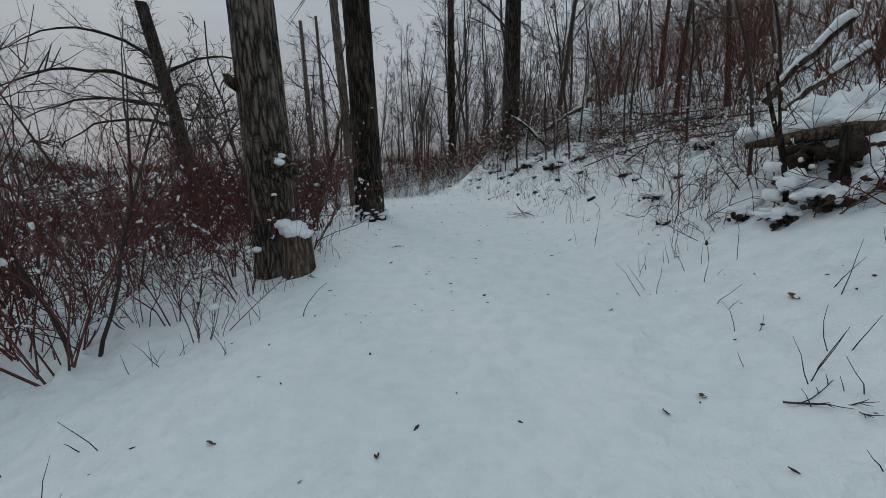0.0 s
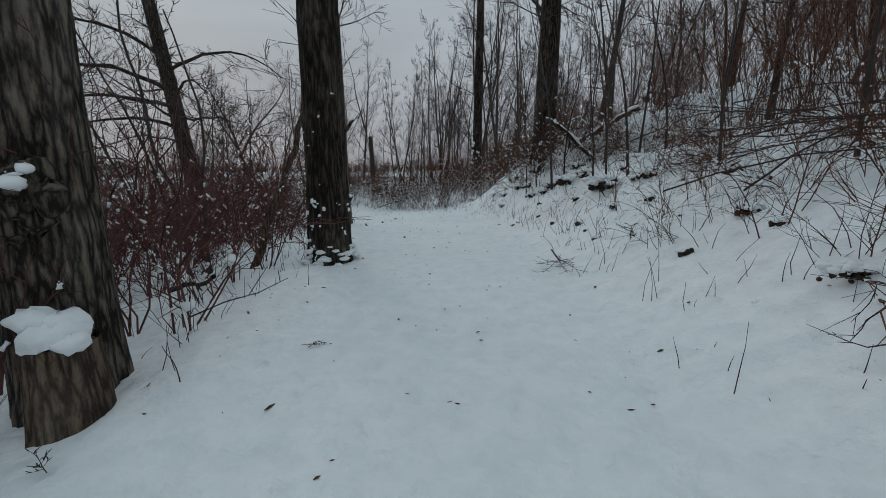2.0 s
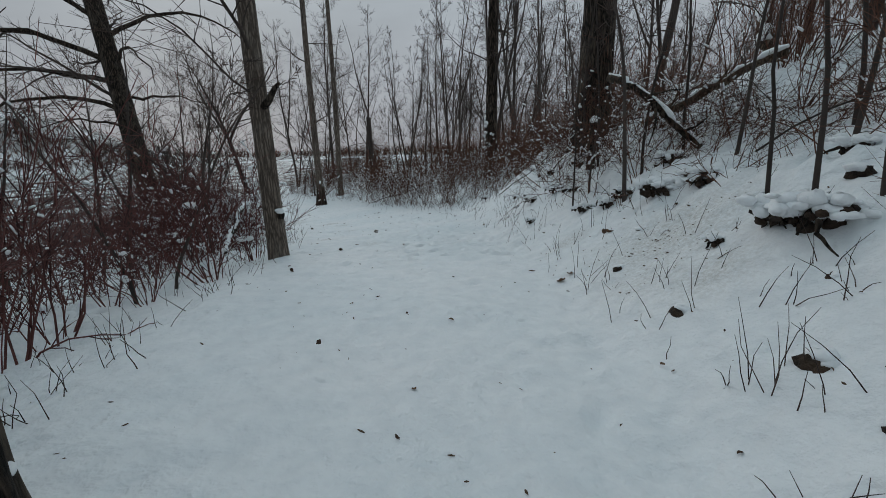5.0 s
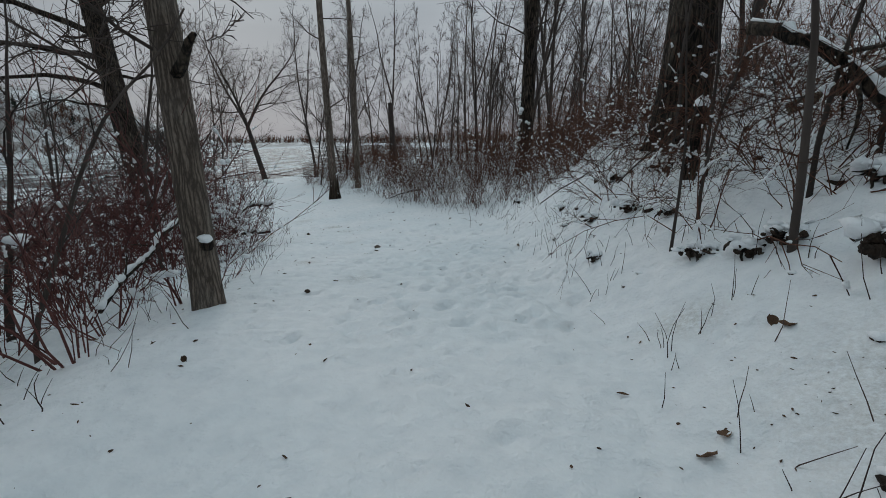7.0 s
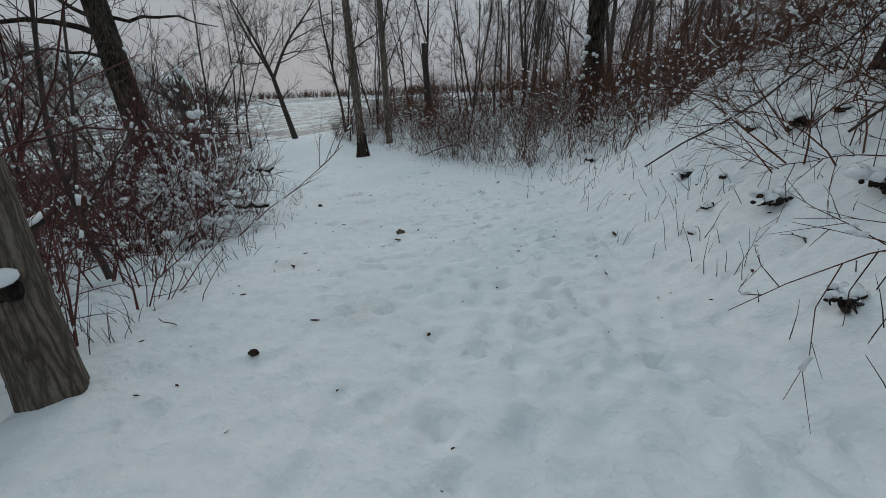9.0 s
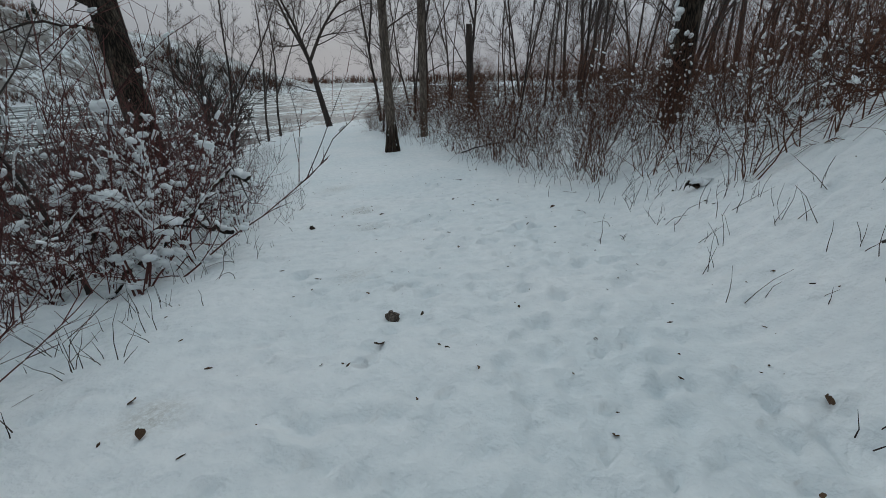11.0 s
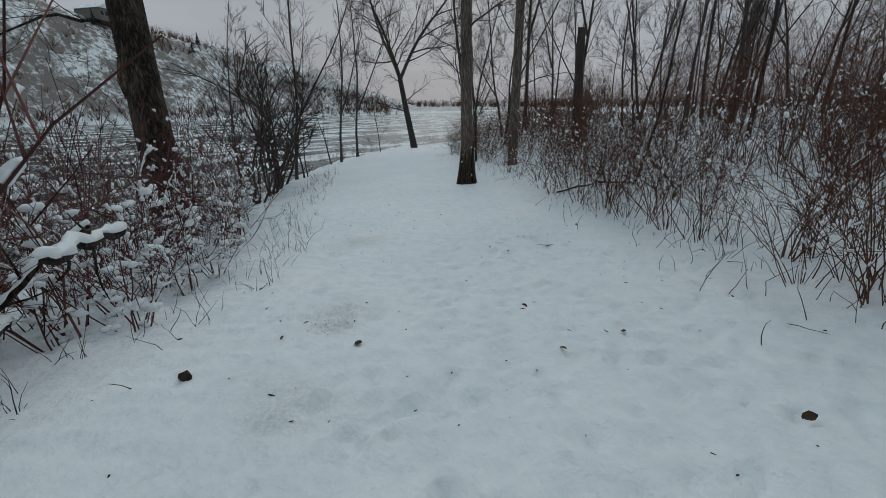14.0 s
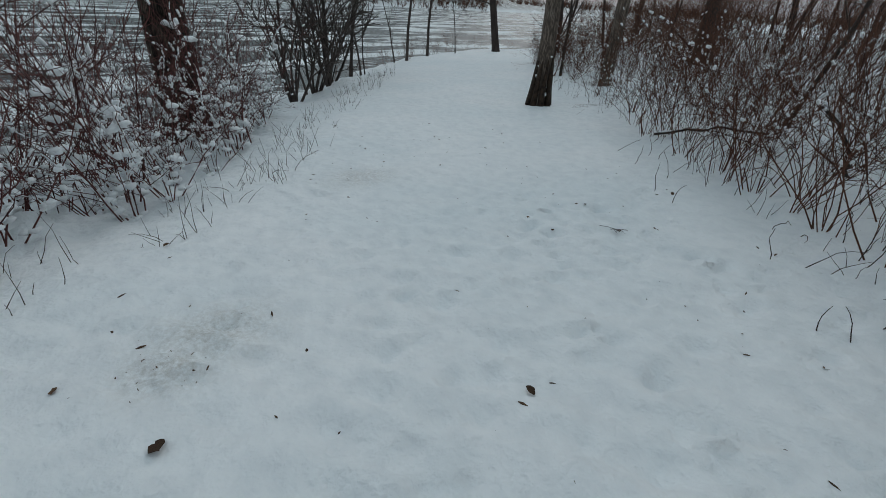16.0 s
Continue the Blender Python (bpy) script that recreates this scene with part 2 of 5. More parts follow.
# ---- mesh helpers ----
def mesh_np(name, verts, quads, mat):
    verts = np.asarray(verts, np.float32).reshape(-1, 3)
    quads = np.asarray(quads, np.int32).reshape(-1, 4)
    me = bpy.data.meshes.new(name)
    me.vertices.add(len(verts))
    me.vertices.foreach_set("co", verts.ravel())
    me.loops.add(quads.size)
    me.loops.foreach_set("vertex_index", quads.ravel())
    me.polygons.add(len(quads))
    me.polygons.foreach_set("loop_start", np.arange(0, quads.size, 4, dtype=np.int32))
    me.polygons.foreach_set("use_smooth", np.ones(len(quads), bool))
    me.update(calc_edges=True)
    me.materials.append(mat)
    return me


class Wood:
    """Collects round, tapering limbs into one mesh."""

    def __init__(self):
        self.v, self.f, self.n = [], [], 0

    def tube(self, pts, rad, sides=3, flat=1.0, cap=False):
        p = np.asarray(pts, float)
        r = np.asarray(rad, float)
        if cap:
            p = np.vstack([p[:1], p, p[-1:]])
            r = np.concatenate([[1e-4], r, [1e-4]])
        t = np.gradient(p, axis=0) if not cap else np.vstack([p[2:3] - p[1:2], np.gradient(p[1:-1], axis=0), p[-2:-1] - p[-3:-2]])
        t /= np.linalg.norm(t, axis=1, keepdims=True) + 1e-9
        ref = np.array([0.0, 0, 1]) if abs(t[:, 2]).mean() < 0.8 else np.array([1.0, 0.13, 0])
        u = np.cross(t, ref)
        u /= np.linalg.norm(u, axis=1, keepdims=True) + 1e-9
        w = np.cross(u, t) * flat
        a = np.arange(sides) * 2 * math.pi / sides
        ring = p[:, None] + r[:, None, None] * (np.cos(a)[None, :, None] * u[:, None] + np.sin(a)[None, :, None] * w[:, None])
        m = len(p)
        i = np.arange(m - 1)[:, None] * sides + np.arange(sides)[None]
        j = np.arange(m - 1)[:, None] * sides + (np.arange(sides)[None] + 1) % sides
        q = np.stack([i, j, j + sides, i + sides], -1).reshape(-1, 4) + self.n
        self.v.append(ring.reshape(-1, 3))
        self.f.append(q)
        self.n += m * sides

    def add(self, v, f):
        self.v.append(np.asarray(v, float))
        self.f.append(np.asarray(f) + self.n)
        self.n += len(v)

    def arrays(self):
        return np.concatenate(self.v), np.concatenate(self.f)

    def mesh(self, name, mat):
        v, f = self.arrays()
        return mesh_np(name, v, f, mat)


def part(name, me, parent, label=""):
    ob = new(name, me)
    ob.parent = parent
    if label:
        tagged(ob, label)
    return ob


def unit(v):
    v = np.asarray(v, float)
    return v / (np.linalg.norm(v) + 1e-9)


def limb(rng, start, way, length, bend, rise, n):
    """A wandering limb: n + 1 points."""
    p, d, out = np.asarray(start, float), unit(way), []
    out.append(p)
    for _ in range(n):
        d = unit(d + rng.normal(0, bend, 3) + np.array([0, 0, rise]))
        p = p + d * length / n
        out.append(p)
    return np.array(out)


def along(pts, f):
    k = f * (len(pts) - 1)
    i = min(int(k), len(pts) - 2)
    return pts[i] + (pts[i + 1] - pts[i]) * (k - i), unit(pts[i + 1] - pts[i])


def side(rng, d, spread):
    r = rng.normal(0, 1, 3)
    r -= d * r.dot(d)
    return unit(d * math.cos(spread) + unit(r) * math.sin(spread))


def lump(w, rng, centre, r, flat=0.55, sides=7):
    """A rounded, uneven pile of snow or a clod of earth."""
    rings = 5
    pts, fs = [], []
    for i in range(rings + 1):
        th = math.pi * i / rings
        for k in range(sides):
            a = 2 * math.pi * k / sides
            q = 1 + rng.normal(0, 0.13)
            pts.append((centre[0] + r * q * math.sin(th) * math.cos(a), centre[1] + r * q * math.sin(th) * math.sin(a), centre[2] - r * q * flat * math.cos(th)))
    for i in range(rings):
        for k in range(sides):
            fs.append((i * sides + k, i * sides + (k + 1) % sides, (i + 1) * sides + (k + 1) % sides, (i + 1) * sides + k))
    w.add(pts, fs)


def snow_on(w, pts, rad, rng, thick, lo=0.15, hi=0.9):
    """An uneven ridge of snow that lies along the upper side of a branch."""
    n = max(3, int(np.linalg.norm(pts[-1] - pts[0]) * (hi - lo) / (thick * 1.6)))
    q = np.array([along(pts, min(f, 0.999))[0] for f in np.linspace(lo, min(hi, 1.0), n)])
    r = thick * rng.uniform(0.35, 1.3, n)
    q = q + np.array([0, 0, 1]) * (float(np.mean(rad)) + r[:, None] * 0.35) + rng.normal(0, thick * 0.15, (n, 3))
    w.tube(q, r, 5, 0.75, cap=True)


def clot(w, rng, pts, rad, size):
    """A short lump of snow caught on a branch."""
    f = rng.uniform(0.15, 0.95)
    p, d = along(pts, f)
    d = d * size * rng.uniform(0.8, 1.8)
    up = np.array([0, 0, rad + size * 0.4])
    w.tube([p - d + up, p + up * 1.2, p + d + up * 0.8], size * rng.uniform(0.5, 1.1, 3), 3, 0.9, cap=True)


# ---- the lie of the land ----
CENTRE = np.array([  # path: x, y, height, half width left, half width right, steepness of the bank
    (0.35, -14, 0.00, 1.7, 1.4, 0.5), (0.35, -6, 0.08, 1.7, 1.4, 0.5), (0.35, 0, 0.24, 1.6, 1.4, 0.5), (0.3, 3.5, 0.45, 1.6, 1.4, 0.55),
    (0.2, 7.2, 0.58, 1.75, 1.3, 0.65), (0.0, 10.9, 0.52, 2.3, 1.2, 0.7), (-0.6, 13.5, 0.33, 2.3, 1.3, 0.85), (-1.6, 16.5, 0.06, 2.4, 1.8, 0.85),
    (-3.0, 19.5, -0.23, 2.6, 2.5, 0.46), (-5.2, 22.8, -0.62, 2.6, 2.6, 0.34), (-8.9, 26.4, -0.83, 2.6, 2.7, 0.28), (-13, 30.5, -1.0, 2.4, 2.4, 0.2),
    (-18, 35.5, -1.15, 2.4, 2.0, 0.15), (-20, 38.5, -1.3, 2.4, 2.4, 0.1)])


def dense(c, n=14):
    out = []
    for i in range(len(c) - 1):
        p0, p1, p2, p3 = c[max(i - 1, 0)], c[i], c[i + 1], c[min(i + 2, len(c) - 1)]
        for k in range(n):
            t = k / n
            out.append(0.5 * (2 * p1 + (p2 - p0) * t + (2 * p0 - 5 * p1 + 4 * p2 - p3) * t * t + (3 * p1 - p0 - 3 * p2 + p3) * t ** 3))
    return np.array(out + [c[-1]])


TRACK = dense(CENTRE)
T_DIR = np.gradient(TRACK[:, :2], axis=0)
T_DIR /= np.linalg.norm(T_DIR, axis=1, keepdims=True)
LATTICE = np.random.RandomState(5).rand(256, 256)


def vnoise(x, y):
    xi, yi = np.floor(x).astype(int), np.floor(y).astype(int)
    fx, fy = x - xi, y - yi
    fx, fy = fx * fx * (3 - 2 * fx), fy * fy * (3 - 2 * fy)
    g = lambda a, b: LATTICE[a & 255, b & 255]
    return (g(xi, yi) * (1 - fx) + g(xi + 1, yi) * fx) * (1 - fy) + (g(xi, yi + 1) * (1 - fx) + g(xi + 1, yi + 1) * fx) * fy - 0.5


def smooth(a, b, x):
    t = np.clip((x - a) / (b - a), 0, 1)
    return t * t * (3 - 2 * t)


STEPS = []
_r = np.random.RandomState(11)
for _k in range(1700):
    _i = _r.randint(20, 75) if _k < 450 else _r.randint(75, 150)
    _d = _r.normal(0.45, 1.15)
    _x, _y, _q = TRACK[_i, 0] + T_DIR[_i, 1] * _d + _r.normal(0, 0.1), TRACK[_i, 1] - T_DIR[_i, 0] * _d + _r.normal(0, 0.1), _r.uniform(0.035, 0.085)
    _h = 0.5 if _k < 450 else 1.0
    STEPS.append((_x, _y, _q, _h * _r.uniform(0.02, 0.055)))
    if _r.rand() < 0.35:
        STEPS.append((_x + _r.normal(0, 0.06), _y + _r.normal(0, 0.06), _q * 0.6, _h * _r.uniform(0.02, 0.05)))


def lateral(x, y):
    """Distance to the right of the path's middle, and the place along it."""
    x, y = np.atleast_1d(np.asarray(x, float)), np.atleast_1d(np.asarray(y, float))
    d, k = np.empty(x.size), np.empty(x.size, int)
    xf, yf = x.ravel(), y.ravel()
    for a in range(0, x.size, 40000):
        dx = xf[a:a + 40000, None] - TRACK[None, :, 0]
        dy = yf[a:a + 40000, None] - TRACK[None, :, 1]
        i = np.argmin(dx * dx + dy * dy, axis=1)
        r = np.arange(len(i))
        d[a:a + 40000] = dx[r, i] * T_DIR[i, 1] - dy[r, i] * T_DIR[i, 0]
        k[a:a + 40000] = i
    return d.reshape(x.shape), k.reshape(x.shape)


RIVER_Z = -4.6


def bank_x(y):
    """Where the river's near bank begins."""
    return np.maximum(-15.5 - 0.09 * np.maximum(0, y - 22) ** 1.5, -20.5 - 0.3 * (y - 38) + 0.95 * np.maximum(0, y - 40))


def height(x, y):
    x, y = np.atleast_1d(np.asarray(x, float)), np.atleast_1d(np.asarray(y, float))
    d, k = lateral(x, y)
    zc, wl_, wr_, sl = TRACK[k, 2], TRACK[k, 3], TRACK[k, 4], TRACK[k, 5]
    u = np.maximum(0, d - wr_ + 0.25)
    rise = sl * (u * u / (u + 0.35))
    knee = 0.95 + 0.9 * smooth(12.0, 14.5, y) * (1 - smooth(18, 21, y))
    rise = np.where(rise < knee, rise, knee + 5 * (1 - np.exp(-(rise - knee) * 0.45 / 5)))
    v = np.maximum(0, -d - wl_ + 0.2)
    drop = 1.3 * (1 - np.exp(-0.3 * v * v / (v + 0.4) / 1.3))
    z = zc + rise - drop + 0.05 * np.clip(d, -2.2, 2.2) * smooth(13, 18, y)
    off = smooth(0.6, 2.2, np.maximum(u, v))
    rough = 0.024 + 0.266 * off
    z += rough * (vnoise(x * 1.1, y * 1.1) + 0.5 * vnoise(x * 2.7 + 9, y * 2.7)) + (0.026 + 0.124 * off) * vnoise(x * 4.3, y * 4.3 + 5) + (0.012 + 0.116 * off) * vnoise(x * 9.5, y * 9.5)
    z += 0.5 * np.exp(-((x - 3.8) ** 2 + (y - 4.0) ** 2) / 0.4)
    # river bed and the far shore
    out = bank_x(y) - x
    z -= 4.6 * smooth(0, 5.5, out + 1.2 * vnoise(x * 0.4, y * 0.4)) + 3 * smooth(5, 20, out)
    far = smooth(-196, -212, x)
    top = np.interp(y, (40, 100, 160, 225, 275, 330, 360), (52, 50, 38, 32, 23, 5, 1)) * (1 + 0.12 * vnoise(x * 0.02, y * 0.02 + 3))
    hill = RIVER_Z + 1.2 + top * smooth(-204, -268, x) + 5 * vnoise(x * 0.035, y * 0.035) * smooth(-212, -250, x)
    z = z * (1 - far) + hill * far
    ridge = smooth(620, 680, y)
    z = z * (1 - ridge) + (RIVER_Z + 1.5 + 9 * smooth(640, 900, y) + 3 * vnoise(x * 0.006, y * 0.006)) * ridge
    return z


def gz(x, y):
    return float(height([x], [y])[0])


def graded(points):
    out = []
    for a, b, s in points:
        n = max(1, round((b - a) / s))
        out += [a + (b - a) * i / n for i in range(n)]
    return np.array(out + [points[-1][1]])


GX = graded([(-2500, -400, 300), (-400, -300, 20), (-300, -196, 6), (-196, -30, 14), (-30, -10, 0.6), (-10, -5.5, 0.2), (-5.5, 2.4, 0.05), (2.4, 6, 0.11), (6, 16, 0.5), (16, 60, 4), (60, 400, 40), (400, 2500, 300)])
GY = graded([(-2500, -300, 300), (-300, -20, 20), (-20, -1, 1.0), (-1, 1.0, 0.2), (1.0, 23.5, 0.055), (23.5, 30, 0.2), (30, 48, 0.6), (48, 60, 2), (60, 300, 7), (300, 720, 20), (720, 1000, 60), (1000, 4000, 400)])


def build_ground():
    xx, yy = np.meshgrid(GX, GY)
    zz = height(xx, yy)
    for sx, sy, r, h in STEPS:
        i0, i1 = np.searchsorted(GX, [sx - 3 * r, sx + 3 * r])
        j0, j1 = np.searchsorted(GY, [sy - 3 * r, sy + 3 * r])
        a, b = xx[j0:j1, i0:i1], yy[j0:j1, i0:i1]
        q = ((a - sx) ** 2 + 0.6 * (b - sy) ** 2) / (r * r)
        zz[j0:j1, i0:i1] += h * (0.35 * np.exp(-((np.sqrt(q) - 1.4) ** 2) * 4) - np.exp(-q))
    nx, ny = len(GX), len(GY)
    i = (np.arange(ny - 1)[:, None] * nx + np.arange(nx - 1)[None]).ravel()
    me = mesh_np("ground", np.stack([xx, yy, zz], -1), np.stack([i, i + 1, i + nx + 1, i + nx], -1), M_GROUND)
    dirt = np.zeros(xx.shape)
    for cx, cy, rx, ry, s in DIRT:
        q = ((xx - cx) / rx) ** 2 + ((yy - cy) / ry) ** 2
        dirt = np.maximum(dirt, s * np.exp(-q * 1.2))
    at = me.attributes.new("dirt", "FLOAT", "POINT")
    at.data.foreach_set("value", dirt.ravel().astype(np.float32))
    scrub = smooth(-206, -216, xx) * (0.75 + 0.25 * smooth(220, 120, yy)) + smooth(640, 660, yy)
    at = me.attributes.new("scrub", "FLOAT", "POINT")
    at.data.foreach_set("value", np.clip(scrub, 0, 1).ravel().astype(np.float32))
    return tagged(new("ground", me), "snow-covered woodland path with trodden dirty patches and banks", "ground", kind="structure")


DIRT = [(1.36, 11.86, 0.25, 0.2, 0.5), (1.92, 9.66, 0.35, 0.3, 0.5), (-3.89, 18.51, 0.25, 0.2, 0.4), (-4.63, 19.55, 0.2, 0.2, 0.6), (-6.98, 22.2, 0.3, 0.35, 0.5), (2.0, 10.6, 0.62, 0.7, 0.62), (1.7, 10.1, 0.4, 0.45, 0.4), (-1.6, 13.6, 0.2, 0.25, 0.4), (-3.0, 16.75, 0.16, 0.22, 0.4), (-4.8, 19.8, 0.28, 0.35, 0.5), (-6.9, 22.2, 0.3, 0.5, 0.45), (-2.8, 14.6, 0.15, 0.15, 0.6), (-4.0, 18.7, 0.5, 0.2, 0.25)]
build_ground()

river = mesh_np("river", [(-215, -400, RIVER_Z), (-14, -400, RIVER_Z), (-14, 20, RIVER_Z), (-215, 20, RIVER_Z), (200, 700, RIVER_Z), (-900, 700, RIVER_Z)], [(0, 1, 2, 3), (3, 2, 4, 5)], M_RIVER)
tagged(new("river", river), "grey river drifting with broken white ice", "river", kind="structure")


# ---- trees ----
def trunk_mesh(rng, base, top, r0, r1, mat, ridges=0.0, flare=0.35, rows=40, sides=20, bow=0.0, lobes=7):
    """A trunk with a flared foot and furrowed bark."""
    a = np.arange(sides) * 2 * math.pi / sides
    ph = rng.uniform(0, 6, 4)
    v = []
    axis = []
    b, t = np.asarray(base, float), np.asarray(top, float)
    swing = unit([rng.normal(), rng.normal(), 0])
    for i in range(rows + 1):
        f = i / rows
        f = f ** 1.3
        c = b + (t - b) * f + swing * bow * math.sin(math.pi * f)
        axis.append(c)
        h = (t[2] - b[2]) * f
        r = r0 + (r1 - r0) * f
        fl = flare * math.exp(-h / (r0 * 1.3))
        lob = 1 + fl * (0.75 + 0.45 * np.sin(a * 5 + ph[0])) + 0.03 * np.sin(a * 3 + ph[1] + h * 0.7)
        if ridges:
            rn = np.array([noise.noise((math.cos(q) * lobes * 0.55, math.sin(q) * lobes * 0.55, h * 1.1 + ph[2])) for q in a])
            rf = np.array([noise.noise((math.cos(q) * lobes * 1.3, math.sin(q) * lobes * 1.3, h * 2.6 + ph[3])) for q in a])
            lob = lob + ridges * (1 - 2.2 * np.abs(rn)) + 0.5 * ridges * rf
        rr = r * lob
        v.append(np.stack([c[0] + rr * np.cos(a), c[1] + rr * np.sin(a), np.full(sides, c[2])], -1))
    q = []
    i = np.arange(rows)[:, None] * sides + np.arange(sides)[None]
    j = np.arange(rows)[:, None] * sides + (np.arange(sides)[None] + 1) % sides
    q = np.stack([i, j, j + sides, i + sides], -1).reshape(-1, 4)
    return mesh_np("trunk", np.concatenate(v), q, mat), np.array(axis)


def crown(e, fine, rng, axis, r0, r1, first, count, reach, rise=0.05, depth=3, spread=(0.7, 1.25), twigs=7, thick=(0.28, 0.5)):
    """Limbs that leave the axis, branch and end in fine twigs; every limb is a part of its own."""
    for c in range(count):
        w = Wood()
        f = first + (1 - first) * ((c + rng.uniform(0, 1)) / count)
        p, d = along(axis, min(f, 0.985))
        ln = reach * (1.15 - 0.75 * (f - first) / (1 - first + 1e-6)) * rng.uniform(0.6, 1.2)
        rad = (r0 + (r1 - r0) * f) * rng.uniform(*thick)
        q = limb(rng, p, side(rng, d, rng.uniform(*spread)), ln, 0.16, rise, 6)
        w.tube(q, np.linspace(rad, rad * 0.22, len(q)), 5)
        for _ in range(twigs):
            g = rng.uniform(0.15, 1.0)
            p2, d2 = along(q, min(g, 0.99))
            l2 = ln * rng.uniform(0.25, 0.6) * (1.2 - 0.6 * g)
            r2 = max(rad * (1 - 0.75 * g) * 0.5, 0.006)
            q2 = limb(rng, p2, side(rng, d2, rng.uniform(0.4, 1.0)), l2, 0.22, rise, 3)
            w.tube(q2, np.linspace(r2, r2 * 0.3, len(q2)), 3)
            for _ in range(depth):
                p3, d3 = along(q2, rng.uniform(0.2, 0.98))
                q3 = limb(rng, p3, side(rng, d3, rng.uniform(0.4, 0.9)), l2 * rng.uniform(0.25, 0.65), 0.22, rise, 1)
                fine.tube(q3, (max(r2 * 0.45, 0.006), 0.003), 3)
        part("branch", w.mesh("branch", M_BARK_FAR), e)


def forest_tree(seed, h, r, first, count, reach, fork=0.0, depth=4, twigs=8, wander=0.025, spread=(0.45, 1.0)):
    """A slender bare tree, built at the origin: an Empty with trunk, branches and twigs."""
    rng = np.random.RandomState(seed)
    e = new("tree")
    fine = Wood()
    ax = limb(rng, (0, 0, -0.2), (rng.normal(0, 0.05), rng.normal(0, 0.05), 1), h, wander, 0.02, 14)
    w0 = Wood()
    rad = np.linspace(1, 0.12, 15) ** 1.1 * r
    rad[0] *= 1.35
    w0.tube(ax, rad, 9)
    part("trunk", w0.mesh("trunk", M_BARK_FAR), e)
    crown(e, fine, rng, ax, r, r * 0.12, first, count, reach, 0.10, depth, spread, twigs)
    if fork:
        p, d = along(ax, fork)
        q = limb(rng, p, side(rng, d, 0.45), h * (1 - fork) * 0.9, 0.05, 0.06, 9)
        w1 = Wood()
        w1.tube(q, np.linspace(r * 0.6, r * 0.08, len(q)), 7)
        part("fork", w1.mesh("fork", M_BARK_FAR), e)
        crown(e, fine, rng, q, r * 0.6, r * 0.08, 0.15, max(3, count // 3), reach * 0.8, 0.1, depth, spread, twigs)
    tagged(part("crown", fine.mesh("crown", M_TWIG), e, "fine dark bare twigs"), kind="stuff")
    return e


def place(kinds, spots, rng, label, category, group, lean=4, used=None):
    used = used if used is not None else set()
    for i, (x, y, s) in enumerate(spots):
        k = kinds[rng.randint(len(kinds))]
        fresh = [q for q in kinds if q.name not in used]
        if len(spots) - i <= len(fresh):
            k = fresh[0]
        m = pose(x, y, gz(x, y) - 0.03, rng.normal(0, lean), rng.normal(0, lean), rng.uniform(0, 360)) @ Matrix.Scale(s, 4)
        if k.name not in used:
            used.add(k.name)
            k.matrix_basis = m
            ob = k
        else:
            ob = copy_thing(k, m)
            ob.scale = (s, s, s)
        tagged(ob, label, category, group)
    return used


def big_tree(name, seed, base, top, r0, r1, mat, label, ridges=0.05, flare=0.35, limbs=9, first=0.5, reach=2.6, rows=70, sides=48, bow=0.03, lobes=7, rise=0.0, depth=4, twigs=9, thick=(0.14, 0.26)):
    rng = np.random.RandomState(seed)
    e = new(name)
    e.location = base
    b = np.zeros(3) - np.array([0, 0, 0.15])
    t = np.asarray(top, float) - np.asarray(base, float)
    me, ax = trunk_mesh(rng, b, t, r0, r1, mat, ridges, flare, rows, sides, bow, lobes)
    part("trunk", me, e)
    if limbs:
        fine = Wood()
        crown(e, fine, rng, ax, r0, r1, first, limbs, reach, rise, depth, (0.7, 1.3), twigs, thick)
        tagged(part("crown", fine.mesh("crown", M_TWIG), e, "fine dark bare twigs"), kind="stuff")
    tagged(e, label, "tree")
    return e, ax + np.array(base), rng


def trunk_snow(e, ax, rng, r, lo, hi, n, size, way):
    """Snow that sticks to one side of a trunk."""
    w = Wood()
    base = np.array(e.location)
    for _ in range(n):
        h = lo + (hi - lo) * rng.rand() ** 1.6
        k = np.argmin(abs(ax[:, 2] - base[2] - h))
        a = way + rng.normal(0, 0.75)
        s = size * rng.uniform(0.3, 1.3) ** 1.5
        for _ in range(rng.randint(1, 4)):
            a2 = a + rng.normal(0, s / r * 0.8)
            c = ax[k] - base + np.array([math.cos(a2), math.sin(a2), 0]) * r * rng.uniform(0.93, 1.0) + np.array([0, 0, rng.normal(0, s * 0.8)])
            lump(w, rng, c, s * rng.uniform(0.5, 1.0), rng.uniform(0.5, 1.1), 6)
    tagged(part("snow", w.mesh("snow", M_SNOW), e, "white snow stuck to bark"), kind="stuff")


# the great grey tree with a burl and a sawn stump grown to its foot
z_a = gz(-1.9, 4.6)
tree_a, ax_a, rg = big_tree("old_tree", 3, (-1.82, 4.62, z_a), (-1.98, 5.0, z_a + 9), 0.245, 0.18, M_BARK_GREY, "thick grey furrowed tree with a burl beside the path", 0.055, 0.22, 8, 0.42, 3.4, sides=72, rows=110)
w = Wood()
for _ in range(9):
    lump(w, rg, (0.18 + rg.normal(0, 0.05), -0.20 + rg.normal(0, 0.05), 1.15 + rg.normal(0, 0.07)), rg.uniform(0.06, 0.11), 0.9, 8)
part("burl", w.mesh("burl", M_BARK_GREY), tree_a, "knobbly grey burl")
w = Wood()
for _ in range(7):
    lump(w, rg, (0.19 + rg.normal(0, 0.06), -0.23 + rg.normal(0, 0.05), 1.24 + rg.normal(0, 0.04)), rg.uniform(0.03, 0.06), 0.6, 7)
part("snow", w.mesh("snow", M_SNOW), tree_a, "snow caught on the burl")
